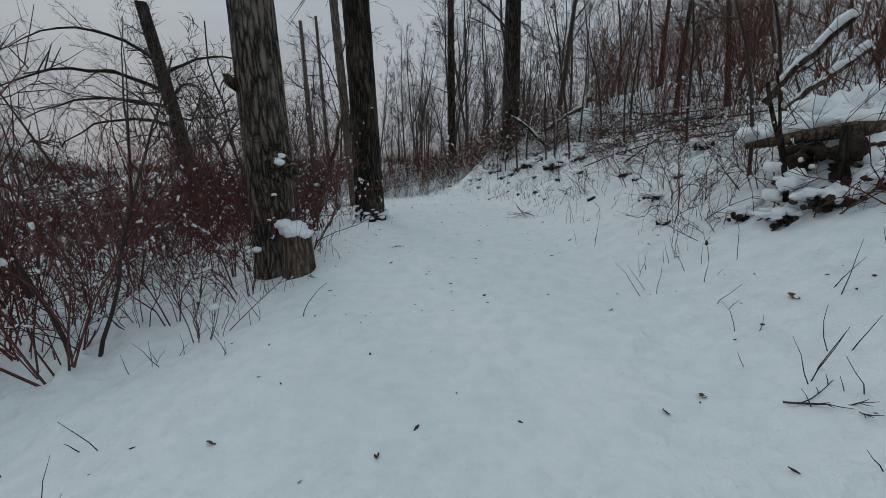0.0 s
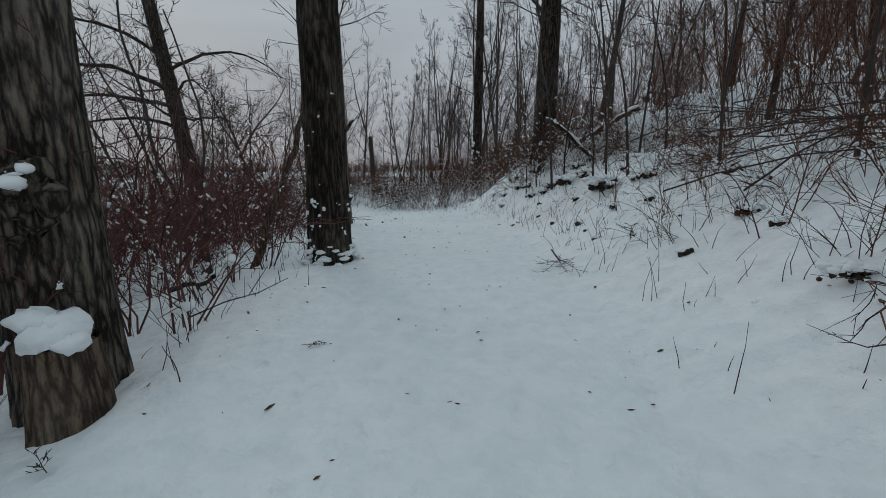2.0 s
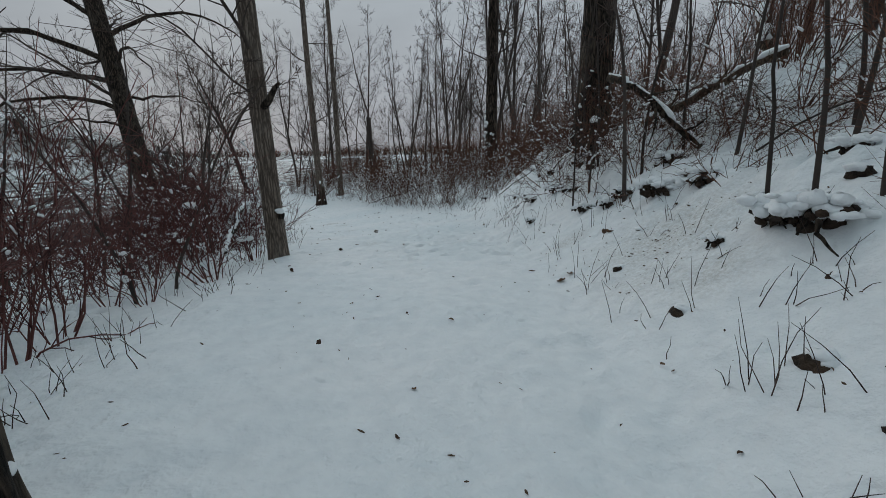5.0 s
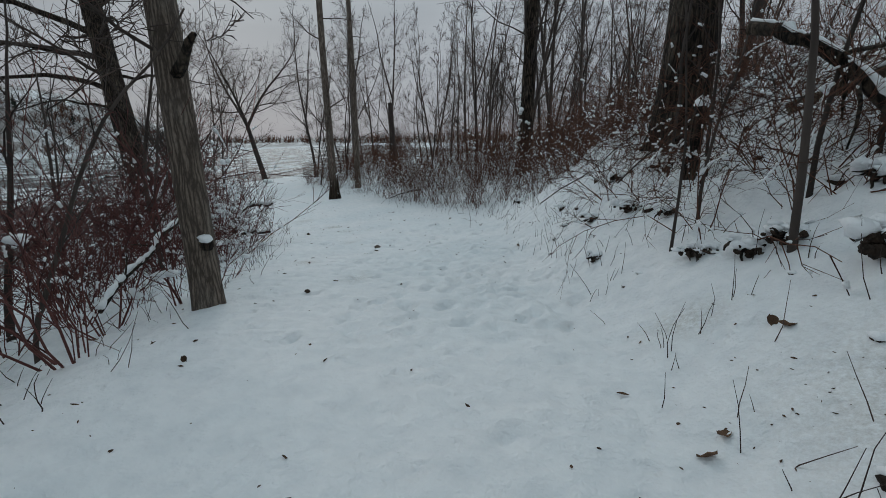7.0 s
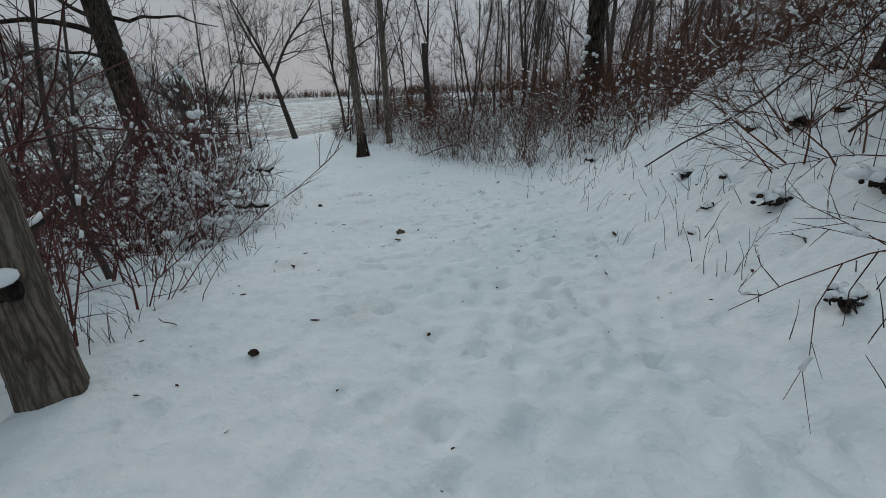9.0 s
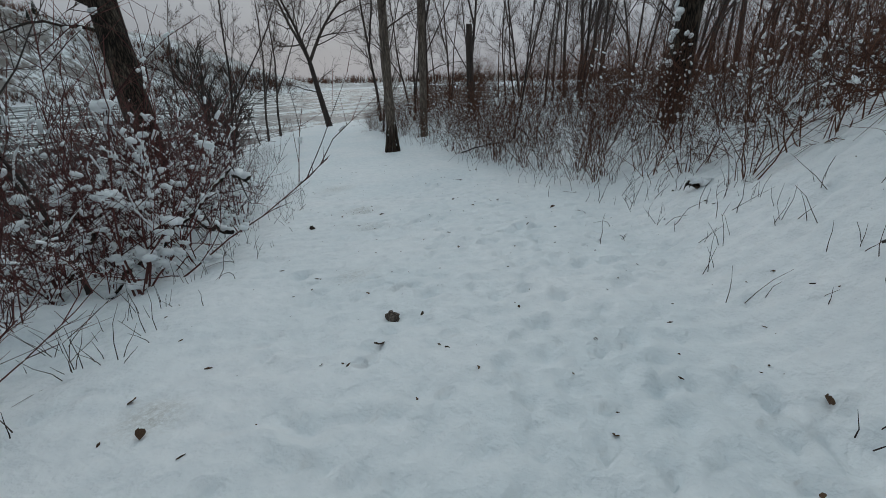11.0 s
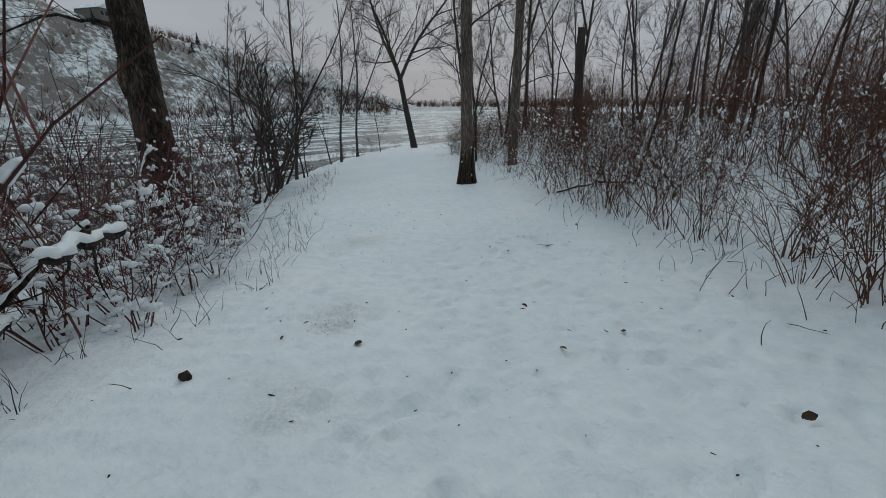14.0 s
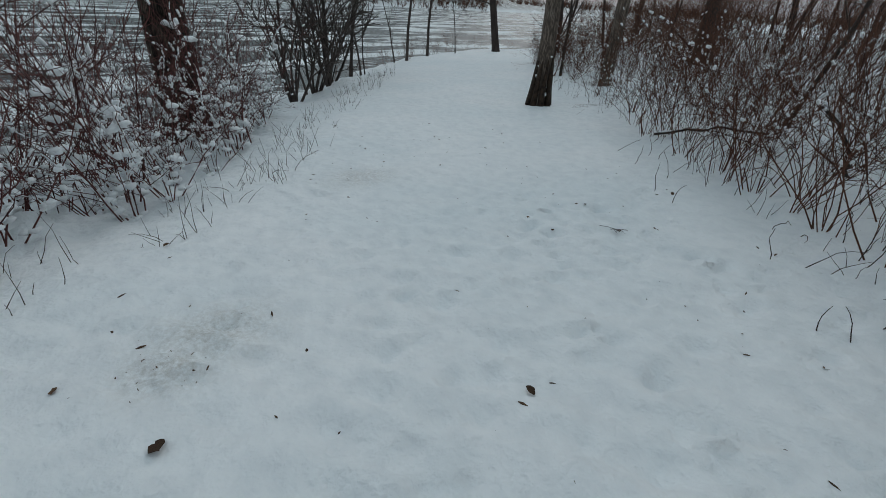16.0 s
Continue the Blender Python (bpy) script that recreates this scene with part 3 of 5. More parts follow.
w = Wood()
w.tube([(-0.15, 0, 2.0), (-0.28, -0.05, 2.05), (-0.34, -0.06, 2.13)], (0.09, 0.06, 0.03), 7, cap=True)
part("broken_stub", w.mesh("broken_stub", M_BARK_DARK), tree_a)

sx, sy = -1.50, 4.30
zs = gz(sx, sy)
stump = new("stump")
stump.location = (sx, sy, zs)
rg = np.random.RandomState(8)
me, _ = trunk_mesh(rg, (0, 0, -0.2), (-0.02, 0.03, 0.42), 0.165, 0.15, M_CUT, 0.06, 0.2, 14, 36)
part("body", me, stump)
w = Wood()
lump(w, rg, (-0.02, 0.03, 0.39), 0.145, 0.3, 14)
part("cut_face", w.mesh("cut_face", M_CUT), stump)
w = Wood()
for c, r in (((-0.05, 0.03, 0.46), 0.16), ((-0.02, 0.05, 0.5), 0.11), ((-0.11, 0.0, 0.53), 0.1), ((0.09, -0.02, 0.43), 0.08)):
    lump(w, rg, c, r, 0.55, 12)
part("snow_cap", w.mesh("snow_cap", M_SNOW), stump, "thick white cap of snow")
tagged(stump, "weathered brown tree stump with a snow cap against the old tree", "stump")

# the dark tree, spotted with snow
z_b = gz(-1.33, 7.5)
tree_b, ax_b, rg = big_tree("dark_tree", 14, (-1.29, 7.48, z_b), (-1.5, 7.9, z_b + 10), 0.235, 0.17, M_BARK_DARK, "tall dark tree with cracked bark and stuck snow", 0.065, 0.34, 11, 0.45, 3.2, lobes=8, sides=72, rows=110)
trunk_snow(tree_b, ax_b, rg, 0.245, 0.05, 0.7, 60, 0.03, -1.4)
trunk_snow(tree_b, ax_b, rg, 0.24, 0.8, 2.2, 12, 0.014, -1.9)
w = Wood()
for _ in range(46):
    a, h = rg.uniform(-3.3, 0.8), rg.rand() ** 2 * 0.26
    q = 0.235 + 0.09 * math.exp(-h / 0.3) - 0.02
    lump(w, rg, (q * math.cos(a), q * math.sin(a), h - 0.02), rg.uniform(0.02, 0.07) * (1.2 - 2 * h), rg.uniform(0.25, 0.5), 7)
part("snow_foot", w.mesh("snow_foot", M_SNOW), tree_b, "snow heaped round the roots")

# the slim grey tree with a snowy knob
z_c = gz(-2.65, 12.42)
tree_c, ax_c, rg = big_tree("slim_tree", 21, (-2.65, 12.42, z_c), (-3.05, 12.75, z_c + 9), 0.135, 0.09, M_BARK_MID, "slim grey-brown tree with a snowy knob at the path edge", 0.03, 0.25, 9, 0.33, 2.2, sides=32)
w = Wood()
lump(w, rg, (0.12, -0.08, 0.62), 0.06, 0.9, 9)
part("knob", w.mesh("knob", M_BARK_DARK), tree_c)
w = Wood()
lump(w, rg, (0.13, -0.09, 0.68), 0.06, 0.6, 9)
part("snow", w.mesh("snow", M_SNOW), tree_c, "white snow on the knob")
w = Wood()
w.tube([(-0.05, 0.03, 2.05), (0.12, -0.04, 2.16), (0.24, -0.09, 2.3), (0.32, -0.11, 2.36)], (0.055, 0.045, 0.035, 0.022), 8, cap=True)
part("broken_stub", w.mesh("broken_stub", M_BARK_DARK), tree_c)

# two straight trees at the bend, the forked one at the bank's edge, the heavy one in the thicket
z_d = gz(-8.5, 28.2)
tree_d, ax_d, rg = big_tree("bend_tree", 31, (-8.45, 28.1, z_d), (-8.75, 28.5, z_d + 11), 0.17, 0.11, M_BARK_MID, "straight grey tree with a blackened foot at the bend", 0.03, 0.3, 12, 0.35, 2.3, sides=20, rows=40)
w = Wood()
for k in range(9):
    a = k * 0.7 + rg.uniform(-0.2, 0.2)
    w.tube([(0.24 * math.cos(a), 0.24 * math.sin(a), -0.1), (0.19 * math.cos(a), 0.19 * math.sin(a), 0.3), (0.16 * math.cos(a + 0.2), 0.16 * math.sin(a + 0.2), 0.75 + rg.uniform(0, 0.5))], (0.075, 0.06, 0.015), 6, cap=True)
part("charred_foot", w.mesh("charred_foot", M_SOIL), tree_d, "blackened ragged bark")
trunk_snow(tree_d, ax_d, rg, 0.21, 0.15, 1.1, 14, 0.035, -0.6)
z_f = gz(-8.55, 31.2)
big_tree("straight_tree", 37, (-8.5, 31.2, z_f), (-8.6, 31.5, z_f + 12), 0.16, 0.09, M_BARK_MID, "straight brown-grey tree behind the brush", 0.03, 0.25, 14, 0.3, 2.6, sides=18, rows=36)
z_e = gz(-19.5, 40.0)
tree_e, ax_e, rg = big_tree("forked_tree", 41, (-19.5, 40.0, z_e), (-21.0, 40.6, z_e + 4.2), 0.21, 0.15, M_BARK_FAR, "bare forked tree on the river bank", 0.02, 0.3, 3, 0.6, 2.8, sides=16, rows=20, rise=-0.02)
fine = Wood()
for way, ln in (((-0.6, 0.2, 1), 9.0), ((0.42, 0.1, 1), 8.0), ((-0.15, -0.5, 1), 7.0)):
    q = limb(rg, ax_e[-1] - np.array([-19.5, 40.0, z_e]), way, ln, 0.07, 0.05, 9)
    w = Wood()
    w.tube(q, np.linspace(0.12, 0.02, len(q)), 7)
    part("fork", w.mesh("fork", M_BARK_FAR), tree_e)
    crown(tree_e, fine, rg, q, 0.14, 0.03, 0.08, 13, 3.8, 0.03, 6, (0.5, 1.15), 11)
tagged(part("crown", fine.mesh("crown", M_TWIG), tree_e, "fine dark bare twigs"), kind="stuff")

z_g = gz(-12.7, 22.0)
tree_g, ax_g, rg = big_tree("heavy_tree", 47, (-12.5, 21.9, z_g), (-14.6, 22.6, z_g + 11), 0.38, 0.26, M_BARK_DARK, "heavy dark leaning tree among the riverside bushes", 0.05, 0.35, 8, 0.55, 4.2, sides=30, rows=50)
fine = Wood()


def arching(h, way, length, rise, droop, r):
    """A limb that leaves the leaning trunk, rises and bows down again."""
    at = np.array([-0.19 * h, 0.064 * h, h])
    t = np.linspace(0, 1, 10)
    q = at + np.outer(t * length, unit((*way, 0))) + np.outer(np.sin(t * 2.2) * rise - t ** 2.2 * droop, (0, 0, 1)) + rg.normal(0, 0.04, (10, 3))
    w = Wood()
    w.tube(q, np.linspace(r, r * 0.2, 10), 7)
    part("branch", w.mesh("branch", M_BARK_DARK), tree_g)
    return q


q = arching(5.4, (0.46, 0.89), 3.3, 0.35, 0.2, 0.065)
crown(tree_g, fine, rg, q, 0.05, 0.02, 0.5, 2, 0.8, 0.02, 2, (0.5, 1.0), 3)
for h, way, ln, up, down, r in ((5.0, (-0.8, -0.6), 5.0, 0.9, 1.9, 0.09), (6.0, (-0.9, -0.35), 6.0, 0.8, 1.2, 0.10), (6.8, (-0.7, -0.7), 6.5, 1.2, 1.6, 0.11), (7.6, (0.8, 0.3), 5.0, 1.4, 1.2, 0.09), (8.3, (-0.85, -0.5), 5.5, 1.6, 1.2, 0.09), (6.4, (0.75, -0.5), 4.2, 1.0, 1.6, 0.07), (4.3, (-0.75, -0.5), 3.2, 0.6, 0.8, 0.05)):
    q = arching(h, way, ln, up, down, r)
    crown(tree_g, fine, rg, q, r, r * 0.25, 0.25, 6, 1.9, 0.0, 3, (0.5, 1.1), 5, (0.3, 0.5))
tagged(part("crown", fine.mesh("crown", M_TWIG), tree_g, "fine dark bare twigs"), kind="stuff")
w = Wood()
w.tube([(-0.35, -0.27, 3.0), (-0.31, -0.29, 3.35), (-0.40, -0.24, 3.8)], (0.02, 0.09, 0.02), 8, 0.5, cap=True)
part("bark_scar", w.mesh("bark_scar", M_CUT), tree_g, "pale bare scar in the dark bark")

z_h = gz(2.3, 15.4)
big_tree("hillside_tree", 53, (2.25, 15.3, z_h), (2.55, 15.9, z_h + 10), 0.30, 0.2, M_BARK_DARK, "broad dark tree on the snowy bank", 0.06, 0.4, 11, 0.4, 3.2, sides=32, rows=50)

# the dead snag and the broken trunk
z_s = gz(-7.4, 34.6)
big_tree("dead_snag", 59, (-7.4, 34.6, z_s), (-7.6, 34.7, z_s + 4.1), 0.2, 0.13, M_BARK_FAR, "broken dead trunk standing in the brush", 0.12, 0.2, 0, sides=18, rows=24)
z_r = gz(0.25, 24.4)
tree_r, ax_r, rg = big_tree("bank_tree", 61, (0.25, 24.4, z_r), (0.5, 24.7, z_r + 12), 0.24, 0.13, M_BARK_DARK, "tall dark tree on the bank with snow stuck to its side", 0.07, 0.15, 11, 0.35, 2.4, sides=28, rows=60)
trunk_snow(tree_r, ax_r, rg, 0.24, 1.4, 2.6, 16, 0.09, 3.6)

# ---- the wood behind: bare slender trees ----
KINDS = [forest_tree(101, 11, 0.075, 0.16, 11, 2.4, depth=6, twigs=9), forest_tree(102, 12, 0.10, 0.2, 11, 2.8, 0.35, wander=0.04), forest_tree(103, 9, 0.055, 0.15, 11, 2.0, wander=0.04, depth=6, twigs=9),
         forest_tree(104, 13, 0.12, 0.28, 12, 3.0, 0.4, depth=6, twigs=9), forest_tree(105, 8, 0.042, 0.14, 11, 1.8, wander=0.05), forest_tree(106, 10, 0.065, 0.18, 11, 2.2, 0.25, wander=0.045, depth=6, twigs=9), forest_tree(107, 7, 0.035, 0.12, 11, 1.7, wander=0.05)]
rng = np.random.RandomState(77)
spots = []
tries = 0
while len(spots) < 118 and tries < 9000:
    tries += 1
    x, y = rng.uniform(-26, 24), rng.uniform(3, 66)
    d, k = lateral([x], [y])
    d = d[0]
    if x < bank_x(y) + 0.6 or abs(d) < 3.2 + 0.02 * y:
        continue
    if d < 0 and (y < 27 or rng.rand() < 0.6):
        continue
    if 0 < d < 5.2 and y < 27:
        continue
    if min([math.hypot(x - a, y - b) for a, b, _ in spots] + [9]) < 1.1:
        continue
    if math.hypot(x + 8.5, y - 29.5) < 2.5 or math.hypot(x + 19.5, y - 40) < 4:
        continue
    spots.append((x, y, rng.uniform(0.75, 1.25)))
used_trees = place(KINDS, spots, rng, "slender bare tree in the winter wood", "tree", "bare trees of the wood", 5)
far_rng = np.random.RandomState(78)
spots = []
while len(spots) < 40:
    x, y = far_rng.uniform(-13, 9), far_rng.uniform(27, 58)
    if x > bank_x(y) + 1.5 and abs(lateral([x], [y])[0][0]) > 4 and math.hypot(x + 8.5, y - 29.5) > 3.5 and math.hypot(x + 7.4, y - 34.6) > 1.0:
        spots.append((x, y, far_rng.uniform(0.8, 1.2)))
place(KINDS[1:6], spots, far_rng, "slender bare tree in the winter wood", "tree", "bare trees of the wood", 5, used_trees)
spots = [(-16.3, 25.9, 0.8), (-16.9, 28.7, 1.0), (-17.3, 29.6, 0.8), (-18.0, 32.2, 0.95), (-18.9, 34.2, 1.0), (-16.9, 27.7, 0.7), (-19.4, 36.6, 0.8)]
place([KINDS[2], KINDS[5], KINDS[6]], spots, rng, "thin bare sapling on the river bank", "tree", "bare trees by the river", 5, used_trees)
ALDER = [forest_tree(120 + i, 6.5, 0.06, 0.18, 9, 3.0, 0.25 * (i % 2), 3, 6, 0.06, (0.5, 1.15)) for i in range(4)]
spots = [(-5.6, 5.4, 0.7), (-6.5, 8.6, 0.8), (-9.0, 6.0, 0.9), (-7.8, 12.8, 0.8), (-5.2, 14.6, 0.7), (-12.5, 3.5, 1.1), (-9.8, 16.6, 0.9), (-7.2, 2.0, 0.8), (-4.6, 3.6, 0.7), (-8.5, 10.4, 0.9), (-11.0, 8.8, 1.0), (-5.4, 9.8, 0.7), (-12.5, 13.0, 1.1), (-16.3, 26.6, 0.7), (-17.3, 29.4, 0.7), (-18.0, 31.6, 0.6), (-4.9, 12.2, 0.7), (-6.6, 16.4, 0.6), (-10.6, 32.4, 0.8), (-12.0, 34.0, 0.7), (-15.2, 14.0, 1.0)]
place(ALDER, spots, rng, "spreading bare alder with fine twigs in the thicket", "tree", "bare alders by the river", 7, used_trees)


SAP = [forest_tree(140 + i, 4.2, 0.021, 0.28, 6, 1.2, 0, 3, 5, 0.06, (0.3, 0.8)) for i in range(3)]
spots = [(2.45, 9.6, 0.9), (2.3, 9.8, 0.8), (2.75, 9.45, 1.1), (2.04, 12.07, 1.3), (2.35, 12.6, 1.0), (1.8, 13.1, 0.8), (2.05, 13.7, 0.9), (1.9, 14.4, 1.0), (2.9, 11.5, 1.0), (3.2, 10.4, 1.1), (1.55, 12.9, 0.7), (3.4, 8.2, 1.0), (3.7, 6.6, 1.1), (3.2, 4.4, 1.0), (4.2, 5.4, 1.2), (3.9, 9.2, 1.2), (3.0, 13.0, 1.1), (4.2, 11.8, 1.3)]
place(SAP, spots, rng, "thin dark sapling rooted in the snowy bank", "tree", "saplings on the bank", 2, used_trees)


# ---- shrubs ----
def shrub_stems(seed, stems, h, spread, kids, r, arch, snow=0.0, twig=2, segs=4, size=0.014, ridge=0.0, low=0.3, pillow=0.0, bend=0.11, split=False):
    """The stems of one bush, each with its twigs, and the snow that is caught in it."""
    rng = np.random.RandomState(seed)
    out, s = [], Wood()
    for _ in range(stems):
        w = Wood()
        a = rng.uniform(0, 2 * math.pi)
        b = rng.uniform(0, 0.22) * spread
        tilt = rng.uniform(0.05, 1) * spread
        ln = h * rng.uniform(0.55, 1.15)
        q = limb(rng, (b * math.cos(a), b * math.sin(a), -0.06), (math.cos(a) * tilt, math.sin(a) * tilt, 1), ln, bend, -arch, segs + 1)
        r1 = r * rng.uniform(0.6, 1.6)
        w.tube(q, np.linspace(r1, r1 * 0.35, len(q)), 5 if split else 3)
        out.append([w])
        for _ in range(rng.poisson(snow)):
            clot(s, rng, q, r1 * 0.6, size * rng.uniform(0.5, 1.5))
        for _ in range(rng.poisson(pillow)):
            p, d = along(q, 0.06 + 0.75 * rng.rand() ** 1.6)
            for _ in range(3):
                lump(s, rng, p + rng.normal(0, 0.03, 3) * (1, 1, 0.3), rng.uniform(0.025, 0.065), rng.uniform(0.45, 0.7), 6)
        for _ in range(kids):
            if split:
                w = Wood()
                out[-1].append(w)
            p, d = along(q, rng.uniform(low, 0.98))
            q2 = limb(rng, p, side(rng, d, rng.uniform(0.35, 0.9)), ln * rng.uniform(0.2, 0.5), 0.1 + bend * 0.7, 0.04 - arch, 3)
            w.tube(q2, np.linspace(r1 * 0.55, r1 * 0.22, len(q2)), 3)
            if rng.rand() < ridge:
                snow_on(s, q2, [r1 * 0.4], rng, rng.uniform(0.010, 0.018), 0.05, rng.uniform(0.5, 1.0))
            for _ in range(rng.poisson(snow * 0.4)):
                clot(s, rng, q2, r1 * 0.4, size * rng.uniform(0.5, 1.3))
            for _ in range(twig):
                p3, d3 = along(q2, rng.uniform(0.2, 0.98))
                q3 = limb(rng, p3, side(rng, d3, rng.uniform(0.35, 0.8)), ln * rng.uniform(0.08, 0.22), 0.15, 0.0, 1)
                w.tube(q3, (r1 * 0.33, r1 * 0.18), 3)
    if not s.v:
        lump(s, rng, (0, 0, 0.01), 0.08, 0.4, 6)
    return out, s


def shrub_arrays(*args, **kw):
    out, s = shrub_stems(*args, **kw)
    w = Wood()
    for o in out:
        w.add(*o[0].arrays())
    return w, s


def shrub(name, mat, *args, **kw):
    out, s = shrub_stems(*args, **kw)
    e = new(name)
    for o in out:
        stem = part("stem", o[0].mesh("stem", mat), e)
        for b in o[1:]:
            part("branch", b.mesh("branch", mat), stem)
    tagged(part("snow", s.mesh("snow", M_SNOW), e, "snow caught on the stems"), kind="stuff")
    return e


def field(n, rng, region, keep, gap):
    out = []
    tries = 0
    while len(out) < n and tries < n * 40:
        tries += 1
        x, y = rng.uniform(region[0], region[1]), rng.uniform(region[2], region[3])
        d, k = lateral([x], [y])
        if not keep(x, y, d[0], TRACK[k[0]]):
            continue
        if gap and out and min((x - a) ** 2 + (y - b) ** 2 for a, b, _ in out) < gap * gap:
            continue
        out.append((x, y, rng.uniform(0.7, 1.25)))
    return out


TRUNKS = [(-1.88, 4.6), (-1.6, 4.28), (-1.33, 7.5), (-2.55, 12.4)]


def clear_of(x, y, r=0.45):
    return all(math.hypot(x - a, y - b) > r for a, b in TRUNKS)


def riverside(x, y):
    return x > bank_x(y) and y < 22.3 + 0.25 * max(0, -8 - x)


RED = [shrub("shrub", M_RED, 200 + i, 7 + i % 3, 1.6, 0.7, 7, 0.0066, 0.006, snow=0.9, twig=2, size=0.013, low=0.15, pillow=0.16, bend=0.2) for i in range(6)]
rng = np.random.RandomState(301)
near_left = field(118, rng, (-13, -1.4, -1.5, 24), lambda x, y, d, c: -c[3] - 3.4 < d < -c[3] - (0.4 if y < 15 else 0.75) and y > 2.4 and riverside(x, y) and clear_of(x, y), 0.4)
RED2 = [shrub("shrub", M_RED, 220 + i, 8, 2.0, 0.6, 6, 0.0078, 0.008, snow=2.0, twig=2, size=0.026, ridge=0.05, low=0.2, pillow=2.6, bend=0.16) for i in range(3)]
place(RED2, [p for p in near_left if p[1] > 15.5], rng, "leafless reddish shrub carrying lumps of snow", "shrub", "riverside shrubs", 8)
near_left = [p for p in near_left if p[1] <= 15.5]
place(RED, near_left, rng, "leafless reddish-brown shrub dusted with snow along the path", "shrub", "riverside shrubs", 6)

ARCH = [shrub("arching_shrub", M_BROWN, 240 + i, 11, 1.2, 1.5, 8, 0.0052, 0.09, snow=0.9, twig=2, size=0.015, ridge=0.05, low=0.15, bend=0.18) for i in range(4)]
THIN = [shrub("thin_shrub", M_BROWN, 250 + i, 6, 0.95, 1.1, 6, 0.0048, 0.06, snow=0.6, twig=2, size=0.011, low=0.15, bend=0.18) for i in range(3)]
rng = np.random.RandomState(302)
near_right = field(52, rng, (-3, 7, 12.5, 21), lambda x, y, d, c: c[4] + (0.85 if y < 15.5 else 1.2) < d < c[4] + 3.2, 0.4)
place(ARCH, near_right, rng, "low arching bramble-like shrub weighed down by snow", "shrub", "snowy shrubs on the bank", 10)
few_right = field(62, rng, (0, 7, 1.5, 13.5), lambda x, y, d, c: c[4] + (0.65 if y < 8 else 1.1) < d < c[4] + 3.4, 0.42)
place(THIN, few_right, rng, "thin leafless shrub standing in the snowy bank", "shrub", "thin shrubs on the bank", 12)

LANK = [shrub("lanky_shrub", M_BROWN, 255 + i, 6, 1.35, 0.8, 8, 0.0042, 0.04, snow=0.9, twig=3, size=0.012, low=0.15, bend=0.2) for i in range(2)]
lank = field(12, rng, (1.9, 4.2, 3.9, 9.2), lambda x, y, d, c: c[4] + 0.6 < d < c[4] + 2.6, 0.4) + [(3.0, 4.0, 0.9), (2.6, 4.3, 0.8)]
place(LANK, lank, rng, "lanky leafless shrub with crooked twigs on the bank", "shrub", "lanky shrubs on the bank", 10)

UP = [shrub("upright_shrub", M_BROWN, 260 + i, 11, 1.5, 0.6, 6, 0.005, 0.004, snow=0.9, twig=2, size=0.015, low=0.35, bend=0.14) for i in range(5)]
rng = np.random.RandomState(303)
wall_right = field(100, rng, (-16, 4, 18.5, 36), lambda x, y, d, c: c[4] + (0.4 if y > 21.5 else 0.6) < d < c[4] + 3.2 and x > bank_x(y) + 1, 0.38)
wall_right += field(20, rng, (-10, 0, 21.6, 28), lambda x, y, d, c: c[4] + 0.05 < d < c[4] + 0.5 and d > 2.2 and x > bank_x(y) + 1, 0.3)
place(UP, wall_right, rng, "upright brown leafless shrub in a row beyond the snow", "shrub", "shrubs at the bend", 5)


def thicket(name, label, mat, kinds, spots, seed, lean=0.12, every=1):
    """Past counting: bushes joined into one object."""
    rng = np.random.RandomState(seed)
    vs, fs, n = [], [], 0
    for i, (x, y, s) in enumerate(spots):
        v, f = kinds[rng.randint(len(kinds))]
        a, lx, ly = rng.uniform(0, 6.283), rng.normal(0, lean), rng.normal(0, lean)
        if i % every:
            continue
        c, t = math.cos(a), math.sin(a)
        q = v * s
        q = np.stack([q[:, 0] * c - q[:, 1] * t, q[:, 0] * t + q[:, 1] * c, q[:, 2]], -1)
        q[:, 0] += q[:, 2] * lx
        q[:, 1] += q[:, 2] * ly
        vs.append(q + np.array([x, y, gz(x, y) - 0.05]))
        fs.append(f + n)
        n += len(v)
    return tagged(new(name, mesh_np(name, np.concatenate(vs), np.concatenate(fs), mat)), label, "brush", kind="stuff")


def both(*args, **kw):
    w, s = shrub_arrays(*args, **kw)
    return w.arrays(), s.arrays()


TALL = [both(400 + i, 8, 2.9, 0.45, 6, 0.0085, 0.0, snow=0.4, twig=2, segs=3, size=0.011, low=0.25) for i in range(5)]
LOW = [both(420 + i, 8, 2.0, 0.6, 5, 0.0075, 0.01, snow=1.1, twig=2, segs=3, size=0.010, low=0.4) for i in range(5)]
rng = np.random.RandomState(304)
left_far = field(165, rng, (-18, -3, -3, 25), lambda x, y, d, c: d < -c[3] - 2.9 and riverside(x, y), 0.38)
left_far = [(x, y, s * (1.0 if y < 13 else 1.1)) for x, y, s in left_far if y < 13 or rng.rand() < 0.4] + [(x, y, s * 1.2) for x, y, s in field(16, rng, (-13, -5, 16, 23), lambda x, y, d, c: -c[3] - 6 < d < -c[3] - 2.0 and riverside(x, y), 0.35)]
thicket("left_brush", "dense red-brown leafless brush between path and river", M_RED, [p for p, _ in LOW], left_far, 1)
thicket("left_brush_snow", "clots of snow caught in the riverside brush", M_SNOW, [s for _, s in LOW], left_far, 1, every=2)
hill_far = [(x, y, s * (0.9 if y < 16 else 0.66)) for x, y, s in field(300, rng, (-14, 14, -1, 48), lambda x, y, d, c: d > c[4] + (4.2 if 11.5 < y < 18 else 3.2 if y < 11.5 else 2.3) and x > bank_x(y) + 2 and d < 10.5, 0.35)]
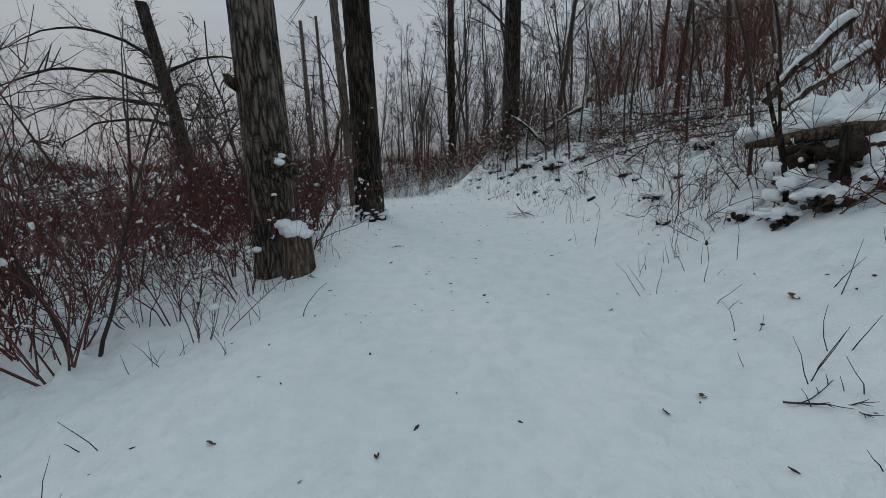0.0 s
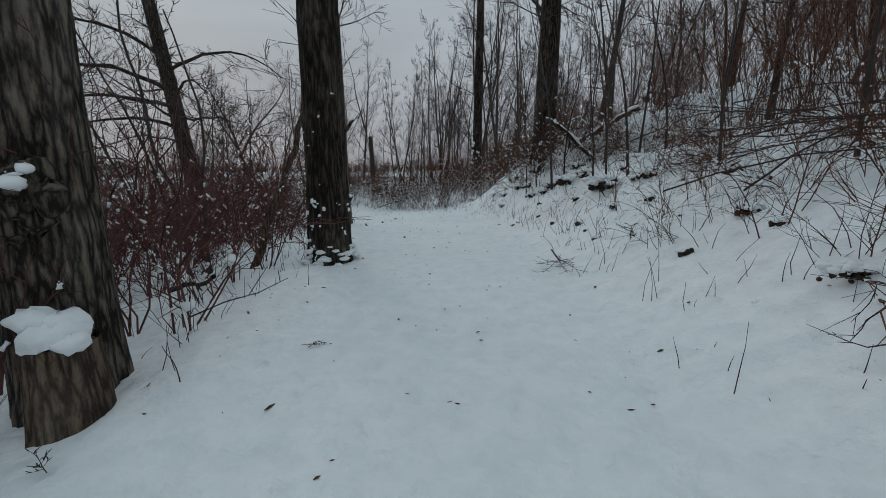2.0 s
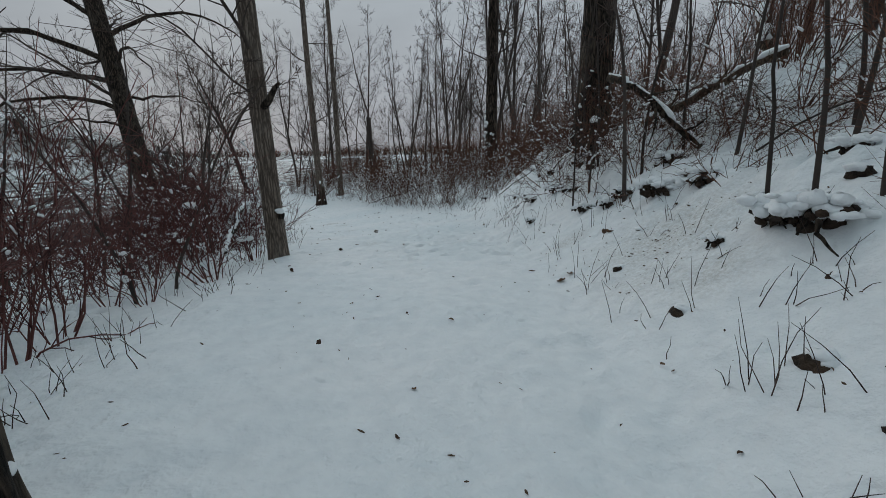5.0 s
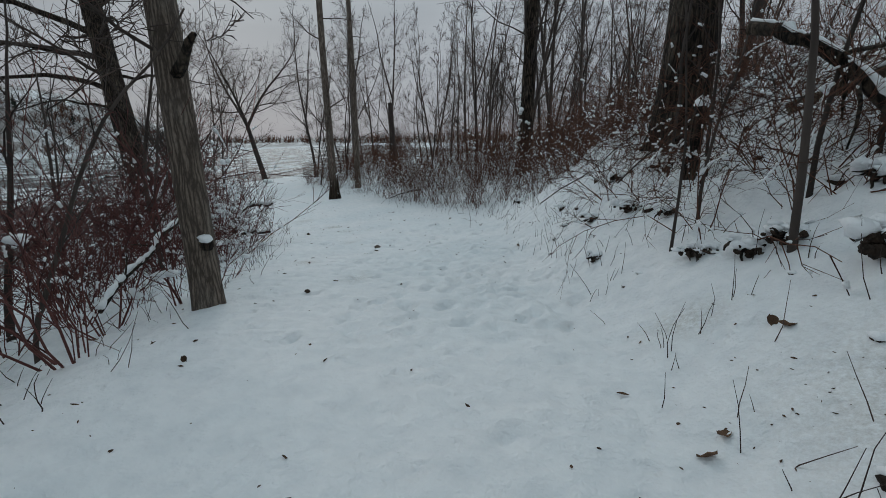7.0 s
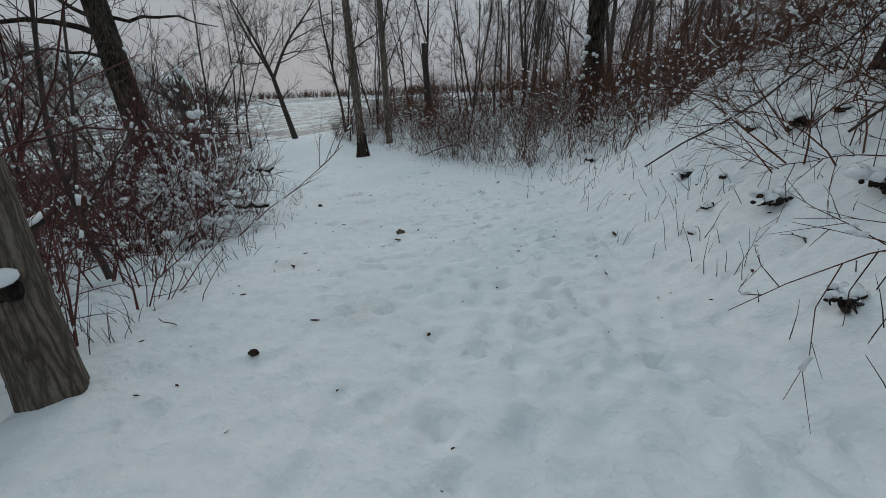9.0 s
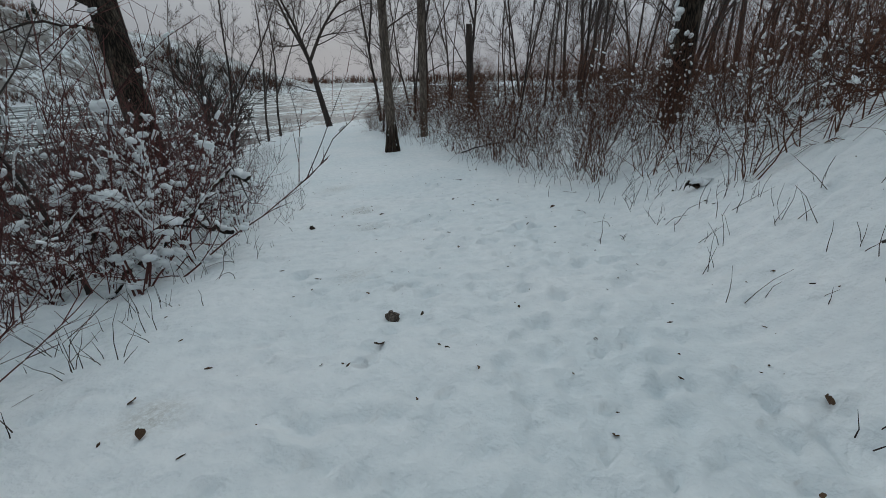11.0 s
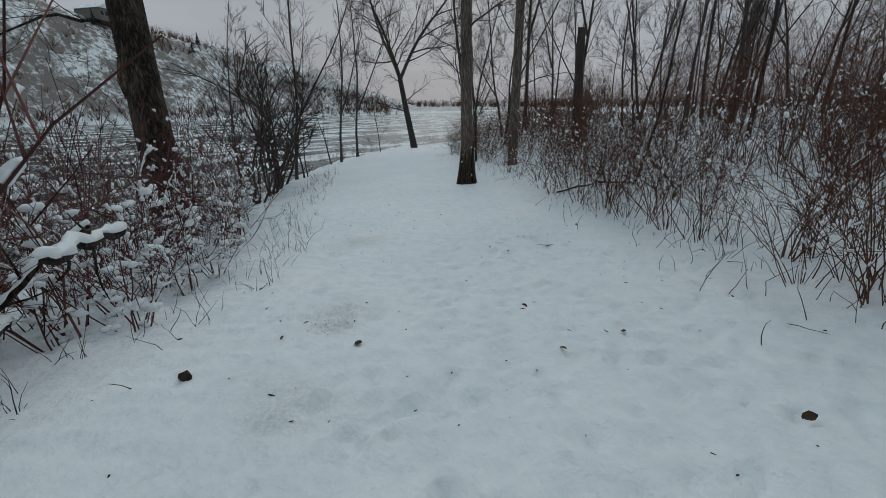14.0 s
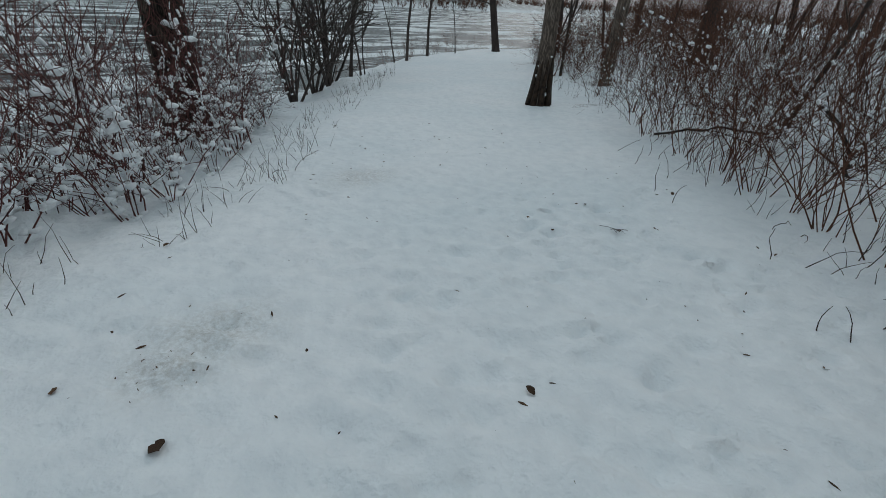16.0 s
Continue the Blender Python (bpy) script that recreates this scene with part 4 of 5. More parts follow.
hill_far += [(x, y, s * 0.72) for x, y, s in field(16, rng, (1, 8, 0.5, 15), lambda x, y, d, c: c[4] + 3.0 < d < c[4] + 4.6, 0.35)]
thicket("hill_brush", "dense brown leafless brush on the wooded bank", M_BROWN, [p for p, _ in TALL], hill_far, 2)
thicket("hill_brush_snow", "clots of snow caught in the hillside brush", M_SNOW, [s for _, s in TALL], hill_far, 2, every=8)
rim = field(26, rng, (-21, -14, 25, 40), lambda x, y, d, c: bank_x(y) - 1.5 < x < bank_x(y) + 0.2, 0.3)
thicket("rim_brush", "low leafless brush along the river bank", M_BROWN, [p for p, _ in LOW], [(x, y, s * 0.45) for x, y, s in rim], 3)
WILLOW = [shrub("willow", M_BARK_FAR, 280 + i, 8, 4.2, 0.62, 7, 0.034, 0.0, snow=0.1, twig=4, low=0.2, bend=0.13, split=True) for i in range(2)]
place(WILLOW, [(-15.0, 26.2, 1.0), (-15.9, 27.2, 1.05), (-14.0, 25.0, 0.75)], rng, "dark many-stemmed willow on the river bank", "willow", "willows on the bank", 9)

# grass stalks and seedlings along both edges
w = Wood()
rng = np.random.RandomState(305)
for x, y, s in field(800, rng, (-16, 4, 0, 32), lambda x, y, d, c: (-c[3] - 0.9 < d < -c[3] + 0.1) or (c[4] - 0.1 < d < c[4] + 1.1), 0):
    z = gz(x, y)
    for _ in range(rng.randint(1, 4)):
        q = limb(rng, (x + rng.normal(0, 0.05), y + rng.normal(0, 0.05), z - 0.03), (rng.normal(0, 0.3), rng.normal(0, 0.3), 1), rng.uniform(0.1, 0.38) * s, 0.14, -0.06, 3)
        w.tube(q, np.linspace(0.0035, 0.0012, 4), 3)
for x, y, s in field(70, rng, (-8, 2, 18, 26), lambda x, y, d, c: c[4] - 0.9 < d < c[4] + 0.5, 0.1) + field(30, rng, (-10, -1, 2, 22), lambda x, y, d, c: -c[3] - 0.5 < d < -c[3] + 0.3, 0.1):
    q = limb(rng, (x, y, gz(x, y) - 0.03), (rng.normal(0, 0.4), rng.normal(0, 0.4), 1), rng.uniform(0.25, 0.5) * s, 0.2, -0.05, 5)
    w.tube(q, np.linspace(0.0045, 0.0018, 6), 3)
tagged(new("grass_stalks", w.mesh("grass_stalks", M_TWIG)), "thin dry stalks poking through the snow", "grass", kind="stuff")

# ---- far shore: house, spruces, scrub, the wooded skyline ----
FAR = [shrub_arrays(500 + i, 6, 3.6, 0.7, 2, 0.11, 0.0, twig=0, segs=1)[0].arrays() for i in range(4)]
rng = np.random.RandomState(306)
sp = [(rng.normal(-211, 3), rng.uniform(40, 262), rng.uniform(0.35, 0.85)) for _ in range(420)]
sp += [(rng.uniform(-275, -215), rng.uniform(60, 300), rng.uniform(0.25, 0.7)) for _ in range(330)]
for cx, cy, sx, sy, n in ((-252, 128, 4, 7, 70), (-240, 175, 8, 9, 110), (-232, 205, 9, 10, 130), (-226, 240, 7, 12, 130), (-262, 150, 4, 8, 40), (-222, 265, 6, 12, 90)):
    sp += [(rng.normal(cx, sx), rng.normal(cy, sy), rng.uniform(0.5, 1.1)) for _ in range(n)]
thicket("far_scrub", "dark leafless scrub on the snowy far shore", M_BROWN, FAR, sp, 5)
sp = [(rng.uniform(-900, 300), rng.uniform(660, 760), rng.uniform(2.2, 3.6)) for _ in range(420)]
thicket("far_woods", "dark wooded skyline beyond the river", M_BROWN, FAR, sp, 5)


def house(x, y):
    z = gz(x, y)
    e = new("house")
    e.matrix_basis = pose(x, y, z - 1, 0, 0, 20)

    def block(name, lo, hi, mat, parent, label=""):
        bm = bmesh.new()
        bmesh.ops.create_cube(bm, size=1)
        for v in bm.verts:
            v.co = [lo[i] + (v.co[i] + 0.5) * (hi[i] - lo[i]) for i in range(3)]
        me = bpy.data.meshes.new(name)
        bm.to_mesh(me)
        bm.free()
        me.materials.append(mat)
        return part(name, me, parent, label)
    block("wall", (-7, -5, 0), (7, 5, 5.5), M_WALL, e)
    bm = bmesh.new()
    p = [bm.verts.new(c) for c in ((-7.6, -5.6, 5.5), (7.6, -5.6, 5.5), (7.6, 5.6, 5.5), (-7.6, 5.6, 5.5), (-7.6, 0, 8.2), (7.6, 0, 8.2))]
    for f in ((0, 1, 5, 4), (2, 3, 4, 5), (0, 4, 3), (1, 2, 5), (3, 2, 1, 0)):
        bm.faces.new([p[i] for i in f])
    me = bpy.data.meshes.new("roof")
    bm.to_mesh(me)
    bm.free()
    me.materials.append(M_ROOF)
    part("roof", me, e, "snow-dusted gable roof")
    for k in range(4):
        block("window", (7.0, -4.2 + k * 2.2, 2.6), (7.04, -2.8 + k * 2.2, 4.2), M_PANE, e)
    tagged(e, "grey house with a snowy roof on the far hilltop", "house")


house(-262, 114.7)


def spruce(x, y, h):
    rng = np.random.RandomState(int(abs(x * 7 + y)))
    e = new("spruce")
    e.location = (x, y, gz(x, y))
    w = Wood()
    w.tube([(0, 0, -0.5), (0, 0, h * 0.5), (0, 0, h)], (h * 0.025, h * 0.015, 0.02), 6)
    part("trunk", w.mesh("trunk", M_BARK_FAR), e)
    w = Wood()
    for i in range(70):
        f = rng.uniform(0.08, 1)
        a = rng.uniform(0, 6.28)
        ln = h * 0.24 * (1.05 - f)
        q = [(0, 0, h * f), (math.cos(a) * ln * 0.6, math.sin(a) * ln * 0.6, h * f - ln * 0.2), (math.cos(a) * ln, math.sin(a) * ln, h * f - ln * 0.5)]
        w.tube(q, (h * 0.02, h * 0.03, h * 0.005), 4)
    part("crown", w.mesh("crown", M_SPRUCE), e)
    tagged(e, "small dark spruce on the far snowy hill", "tree", "spruces on the hill")


for x, y, h in ((-255, 110, 7), (-262, 132, 8), (-250, 150, 6), (-240, 185, 7), (-232, 205, 6), (-262, 160, 7)):
    spruce(x, y, h)


# ---- fallen wood, roots and litter ----
def log(name, a, b, r, label, snow=0.0, mat=None, stubs=2, seed=1, bow=0.0):
    """A fallen stem lying between two points."""
    rng = np.random.RandomState(seed)
    e = new(name)
    a, b = np.asarray(a, float), np.asarray(b, float)
    e.location = a
    q = np.array([(b - a) * f for f in np.linspace(0, 1, 9)]) + rng.normal(0, 0.02, (9, 3))
    q += np.sin(np.linspace(0, math.pi, 9))[:, None] * np.array([rng.normal(0, bow), rng.normal(0, bow), abs(rng.normal(bow, bow * 0.4))])
    rad = np.linspace(r, r * 0.7, 9) * rng.uniform(0.9, 1.1, 9)
    w = Wood()
    w.tube(q, rad, 10, cap=True)
    part("stem", w.mesh("stem", mat or M_BARK_DARK), e)
    for _ in range(stubs):
        p, d = along(q, rng.uniform(0.2, 0.9))
        w = Wood()
        w.tube(limb(rng, p, side(rng, d, 0.9), max(r, 0.022) * rng.uniform(4, 14), 0.14, 0.02, 4), np.linspace(r * 0.4, r * 0.12, 5), 5, cap=True)
        part("stub", w.mesh("stub", mat or M_BARK_DARK), e)
    if snow:
        w = Wood()
        snow_on(w, q, rad, rng, snow, 0.0, 1.0)
        part("snow", w.mesh("snow", M_SNOW), e, "snow lying along the top")
    tagged(e, label, "log")
    return e


def on(x, y, up):
    return (x, y, gz(x, y) + up)


log("fallen_log", on(4.7, 14.6, 0.3), on(5.2, 15.8, 1.3), 0.09, "broken snow-plastered log leaning out of the brush", 0.08, M_CUT, 1, 1)
log("fallen_log", on(2.0, 13.1, 1.45), on(3.0, 12.5, 0.12), 0.05, "leaning dead stem carrying a strip of snow", 0.045, M_BARK_DARK, 4, 2, 0.12)
log("fallen_log", on(2.7, 13.8, 0.15), on(3.9, 12.6, 0.9), 0.06, "leaning dead stem carrying a strip of snow", 0.05, M_CUT, 3, 12)
log("fallen_log", on(-4.7, 27.4, 0.03), on(-2.9, 26.5, 0.06), 0.02, "thin fallen stem lying among the shrubs at the bend", 0.02, M_BARK_FAR, 4, 13, 0.08)
log("fallen_log", on(-3.0, 6.95, 0.1), on(-2.35, 6.85, 0.15), 0.032, "black fallen branch in the brush beside the dark tree", 0.02, M_BARK_DARK, 3, 3)
log("fallen_log", on(-6.6, 18.9, 1.0), on(-5.5, 18.1, 0.85), 0.035, "snow-laden branch lying in the riverside shrubs", 0.06, M_BARK_DARK, 3, 4)
log("fallen_log", on(-6.5, 18.0, 0.35), on(-5.1, 17.3, 0.3), 0.035, "snow-laden branch lying in the riverside shrubs", 0.05, M_BARK_DARK, 3, 5)
for i, (a, b, r) in enumerate([(on(-7.4, 16.55, -0.05), on(-7.2, 17.8, 1.45), 0.045), (on(-6.15, 16.35, -0.03), on(-5.9, 17.4, 0.55), 0.03), (on(-6.9, 17.5, 0.0), on(-6.3, 18.6, 1.05), 0.032)]):
    log("leaning_branch", a, b, r, "dark leaning branch with snow along its upper side", r * 1.1, M_BARK_DARK, 5, 81 + i, 0.06)
for i, (a, b, r) in enumerate([(on(-5.3, 26.8, 0.08), on(-3.6, 26.4, 0.12), 0.022), (on(-2.75, 25.6, -0.03), on(-3.3, 25.7, 0.75), 0.03)]):
    log("leaning_branch", a, b, r, "dead stem with snow propped in the brush at the bend", r * 1.1, M_BARK_FAR, 3, 91 + i, 0.04)
log("fallen_log", on(-3.6, 13.2, 0.9), on(-2.9, 11.6, 0.3), 0.026, "crooked branch with snow beside the slim tree", 0.03, M_BARK_DARK, 3, 7)


def undercut():
    """A rotten log with a blanket of snow over a dark hollow in the bank."""
    rng = np.random.RandomState(44)
    e = new("rotten_log")
    base = np.array(on(3.15, 3.5, 0))
    e.location = base
    q = np.array([(2.78, 3.88, 1.60), (3.1, 3.7, 1.66), (3.37, 3.55, 1.70), (3.75, 3.38, 1.70)]) - base
    w = Wood()
    w.tube(q, (0.03, 0.055, 0.065, 0.07), 12, cap=True)
    part("stem", w.mesh("stem", M_CUT), e)
    w = Wood()
    for k in range(26):
        f = rng.rand()
        p, _ = along(q, min(f, 0.99))
        back = rng.uniform(0.0, 0.5)
        lump(w, rng, p + np.array([0.12 + back * 0.55, 0.1 + back * 0.8, 0.05 + back * 0.42]), rng.uniform(0.14, 0.26) * (0.6 + 0.4 * f), rng.uniform(0.4, 0.6), 12)
    tagged(part("snow", w.mesh("snow", M_SNOW), e, "deep soft blanket of snow"), kind="stuff")
    w = Wood()
    for _ in range(150):
        f = rng.rand()
        lump(w, rng, np.array([2.95 + 0.75 * f + rng.normal(0, 0.06), 3.66 - 0.42 * f + rng.normal(0, 0.1), rng.uniform(1.05, 1.58)]) - base, rng.uniform(0.025, 0.10), rng.uniform(0.4, 1.0), 6)
    tagged(part("earth", w.mesh("earth", M_SOIL), e, "dark crumbling earth in the hollow"), kind="stuff")
    w = Wood()
    for _ in range(34):
        f = rng.rand() ** 1.7
        lump(w, rng, np.array([2.72 + 0.85 * f + rng.normal(0, 0.05), 3.5 - 0.42 * f + rng.normal(0, 0.06), rng.uniform(1.08, 1.5)]) - base, rng.uniform(0.03, 0.095), rng.uniform(0.5, 0.8), 9)
    tagged(part("snow_clot", w.mesh("snow_clot", M_SNOW), e, "rounded snow on the clods"), kind="stuff")
    for a, b, r in (((2.80, 3.36, 1.15), (2.66, 3.6, 2.1), 0.022), ((2.78, 3.4, 1.5), (2.82, 3.7, 2.15), 0.014), ((3.12, 3.2, 1.15), (3.12, 3.3, 1.72), 0.04), ((2.95, 3.35, 1.2), (3.5, 3.1, 1.45), 0.028), ((3.0, 3.25, 1.5), (3.5, 3.15, 1.3), 0.02)):
        w = Wood()
        a, b = np.array(a) - base, np.array(b) - base
        w.tube(limb(rng, a, b - a, float(np.linalg.norm(b - a)), 0.07, 0, 6), np.linspace(r, r * 0.7, 7), 7, cap=True)
        part("stub", w.mesh("stub", M_BARK_DARK), e)
    tagged(e, "rotten log under deep snow over a dark hollow in the bank", "log")


undercut()
log("fallen_log", on(3.6, 4.9, 0.5), on(4.1, 4.5, 0.95), 0.04, "rotten log under thick snow on top of the bank", 0.06, M_BARK_DARK, 3, 9)
log("fallen_log", on(3.55, 4.6, 0.35), on(4.2, 4.4, 0.55), 0.035, "rotten log under thick snow on top of the bank", 0.05, M_CUT, 2, 19)
for i, (x1, y1, h1, x2, y2, h2) in enumerate([(2.4, 7.2, 0.25, 4.4, 5.6, 0.3), (2.7, 6.4, 0.15, 4.6, 6.6, 0.35), (3.0, 8.4, 0.3, 4.9, 7.4, 0.4), (2.6, 10.6, 0.3, 4.4, 9.6, 0.5), (1.4, 14.6, 0.3, 2.6, 13.2, 0.5), (0.6, 16.4, 0.25, 2.2, 15.2, 0.6)]):
    log("fallen_branch", on(x1, y1, h1), on(x2, y2, h2), 0.009, "long thin branch arching over the snowy bank", 0.0, M_BARK_FAR, 7, 30 + i, 0.22)


def fallen_top(x, y, up, seed):
    """The top of a fallen sapling: long thin branches fanning out over the snow."""
    rng = np.random.RandomState(seed)
    e = new("fallen_sapling")
    e.location = on(x, y, up)
    for k in range(13):
        w = Wood()
        a = radians(rng.uniform(150, 235))
        q = limb(rng, (rng.uniform(-0.2, 0.5), rng.normal(0, 0.25), rng.normal(0, 0.12)), (math.cos(a), math.sin(a), rng.uniform(-0.28, 0.05)), rng.uniform(1.0, 2.1), 0.07, 0.0, 8)
        w.tube(q, np.linspace(0.009, 0.003, 9), 5)
        for _ in range(4):
            p, d = along(q, rng.uniform(0.3, 0.95))
            w.tube(limb(rng, p, side(rng, d, rng.uniform(0.3, 0.7)), rng.uniform(0.2, 0.55), 0.1, 0, 3), np.linspace(0.004, 0.002, 4), 3)
        part("branch", w.mesh("branch", M_TWIG), e)
    tagged(e, "tangle of long thin fallen branches over the snowy bank", "branches", "fallen saplings on the bank")


fallen_top(4.2, 7.9, 0.45, 71)
fallen_top(3.9, 6.2, 0.35, 72)


def bank_stone(seed, r):
    rng = np.random.RandomState(seed)
    e = new("stone")
    w = Wood()
    lump(w, rng, (0, 0, r * 0.3), r, 0.75, 9)
    lump(w, rng, (r * 0.8, -r * 0.2, r * 0.1), r * 0.6, 0.8, 8)
    part("body", w.mesh("body", M_SOIL), e)
    w = Wood()
    lump(w, rng, (r * 0.1, r * 0.35, r * 0.85), r * 0.95, 0.45, 10)
    lump(w, rng, (r * 0.7, r * 0.3, r * 0.6), r * 0.6, 0.5, 9)
    part("snow_cap", w.mesh("snow_cap", M_SNOW), e, "white cap of snow")
    return e


STONES = [bank_stone(900 + i, 0.075) for i in range(4)]
rng = np.random.RandomState(905)
spots = field(46, rng, (0.5, 4.2, 2.2, 16.5), lambda x, y, d, c: c[4] + 0.25 < d < c[4] + 2.2, 0.3)
place(STONES, [(x, y, s * rng.uniform(0.35, 0.85)) for x, y, s in spots], rng, "dark stone with a cap of snow in the bank", "stone", "stones in the bank", 8)
rng = np.random.RandomState(906)

# thick crooked stems beside the dark tree, and a dead leaning trunk
for i, (x, y, dx, dy, ln, r) in enumerate([(-3.4, 8.25, -0.22, 0.1, 4.2, 0.034), (-3.25, 8.15, -0.12, 0.05, 3.8, 0.028), (-3.5, 8.1, -0.35, -0.1, 3.6, 0.022), (-2.95, 3.05, -0.4, 0.2, 3.2, 0.02), (-2.8, 3.1, 0.15, 0.2, 2.8, 0.018), (-3.9, 11.2, -0.3, 0.1, 3.6, 0.025), (-3.7, 11.6, 0.1, 0.1, 3.4, 0.022)]):
    e = new("alder_stem")
    e.location = on(x, y, 0)
    rg = np.random.RandomState(950 + i)
    q = limb(rg, (0, 0, -0.1), (dx, dy, 1), ln, 0.10, 0.03, 12)
    w, fine = Wood(), Wood()
    w.tube(q, np.linspace(r, r * 0.35, 13), 8)
    part("trunk", w.mesh("trunk", M_BARK_FAR), e)
    crown(e, fine, rg, q, r, r * 0.4, 0.3, 6, 1.3, 0.03, 3, (0.5, 1.0), 5, (0.3, 0.5))
    tagged(part("crown", fine.mesh("crown", M_TWIG), e, "fine dark bare twigs"), kind="stuff")
    tagged(e, "crooked dark alder stem rising from the thicket", "tree", "alder stems by the path")
log("dead_tree", on(-2.55, 7.95, -0.05), on(-1.9, 8.5, 1.9), 0.055, "dead pale stem leaning behind the dark tree", 0.0, M_CUT, 1, 61, 0.03)


post = new("dead_stub")
post.location = on(1.98, 13.95, 0)
me, _ = trunk_mesh(np.random.RandomState(5), (0, 0, -0.1), (0.03, 0.0, 0.72), 0.065, 0.055, M_BARK_DARK, 0.08, 0.3, 14, 16)
part("body", me, post)
w = Wood()
lump(w, np.random.RandomState(6), (0.03, 0, 0.74), 0.075, 0.8, 10)
part("snow_cap", w.mesh("snow_cap", M_SNOW), post, "white cap of snow")
tagged(post, "short dead stub with a cap of snow on the bank", "stump")


def root_mass(x, y, size, seed, label):
    """Bare earth and roots where the bank has slipped."""
    rng = np.random.RandomState(seed)
    e = new("root_clump")
    e.location = on(x, y, 0)
    w = Wood()
    for _ in range(34):
        lump(w, rng, (rng.normal(0, size * 0.42), rng.normal(0, size * 0.3), rng.uniform(-0.1, 0.45) * size), size * rng.uniform(0.07, 0.22), rng.uniform(0.5, 1.1), 6)
    tagged(part("earth", w.mesh("earth", M_SOIL), e), kind="stuff")
    for _ in range(7):
        w = Wood()
        q = limb(rng, (rng.normal(0, size * 0.4), rng.normal(-size * 0.1, size * 0.25), size * rng.uniform(0.2, 0.55)), (rng.normal(), rng.normal() * 0.6, -0.35), size * rng.uniform(0.5, 1.3), 0.3, -0.06, 6)
        w.tube(q, np.linspace(0.035, 0.008, 7) * (0.3 + size), 5)
        part("root", w.mesh("root", M_BARK_DARK), e)
    w = Wood()
    for _ in range(int(14 + size * 90)):
        lump(w, rng, (rng.normal(0, size * 0.55), rng.normal(size * 0.22, size * 0.3), size * rng.uniform(0.3, 0.72)), min(size * rng.uniform(0.14, 0.40), rng.uniform(0.05, 0.13)), rng.uniform(0.4, 0.8), 9)
    tagged(part("snow", w.mesh("snow", M_SNOW), e, "snow on top of the clods"), kind="stuff")
    tagged(e, label, "roots", "root clumps on the bank")


for i, (x, y, s) in enumerate([(2.75, 3.3, 0.16), (2.95, 3.1, 0.18), (3.2, 2.9, 0.2), (2.65, 3.6, 0.13), (2.45, 9.5, 0.24), (2.35, 9.75, 0.2), (2.85, 8.95, 0.13), (1.9, 12.35, 0.16), (2.05, 12.2, 0.15), (1.65, 12.6, 0.12), (2.2, 11.6, 0.2), (2.5, 11.3, 0.18), (1.05, 13.5, 0.1), (1.15, 14.7, 0.14), (1.5, 14.2, 0.14), (2.5, 5.0, 0.1), (2.3, 4.3, 0.09), (0.2, 19.5, 0.14), (2.7, 6.3, 0.1), (3.1, 7.4, 0.13), (2.5, 7.9, 0.08), (3.5, 8.6, 0.14), (2.2, 8.3, 0.07), (2.1, 10.0, 0.09), (3.0, 10.1, 0.14), (2.6, 12.3, 0.14), (1.7, 13.5, 0.11), (2.0, 14.9, 0.16), (1.6, 15.6, 0.12), (0.9, 16.1, 0.1), (3.4, 5.6, 0.16), (2.9, 5.2, 0.08)]):
    root_mass(x, y, s, 600 + i, "dark earth and roots showing through the snow")


def twig_branch(x, y, seed, size, turn, label):
    rng = np.random.RandomState(seed)
    w = Wood()
    q = limb(rng, (0, 0, 0.02), (1, 0, 0.12), size, 0.08, 0, 6)
    g = min(1.0, size / 0.5)
    w.tube(q, np.linspace(0.008, 0.004, 7) * g, 5)
    for _ in range(9):
        p, d = along(q, rng.uniform(0.15, 0.98))
        s = side(rng, d, rng.uniform(0.5, 0.9))
        s[2] = abs(s[2]) * 0.25
        q2 = limb(rng, p, s, size * rng.uniform(0.3, 0.65), 0.16, 0, 4)
        q2[:, 2] = np.maximum(q2[:, 2], 0.008)
        w.tube(q2, np.linspace(0.005, 0.002, 5) * g, 4)
        for _ in range(2):
            p3, d3 = along(q2, rng.uniform(0.2, 0.9))
            s3 = side(rng, d3, 0.7)
            s3[2] = abs(s3[2]) * 0.4
            w.tube(limb(rng, p3, s3, size * rng.uniform(0.1, 0.25), 0.15, 0, 2), (0.003, 0.0022, 0.0012), 3)
    ob = new("fallen_twig", w.mesh("fallen_twig", M_TWIG))
    ob.matrix_basis = pose(x, y, gz(x, y), 0, 0, turn)
    tagged(ob, label, "twig")




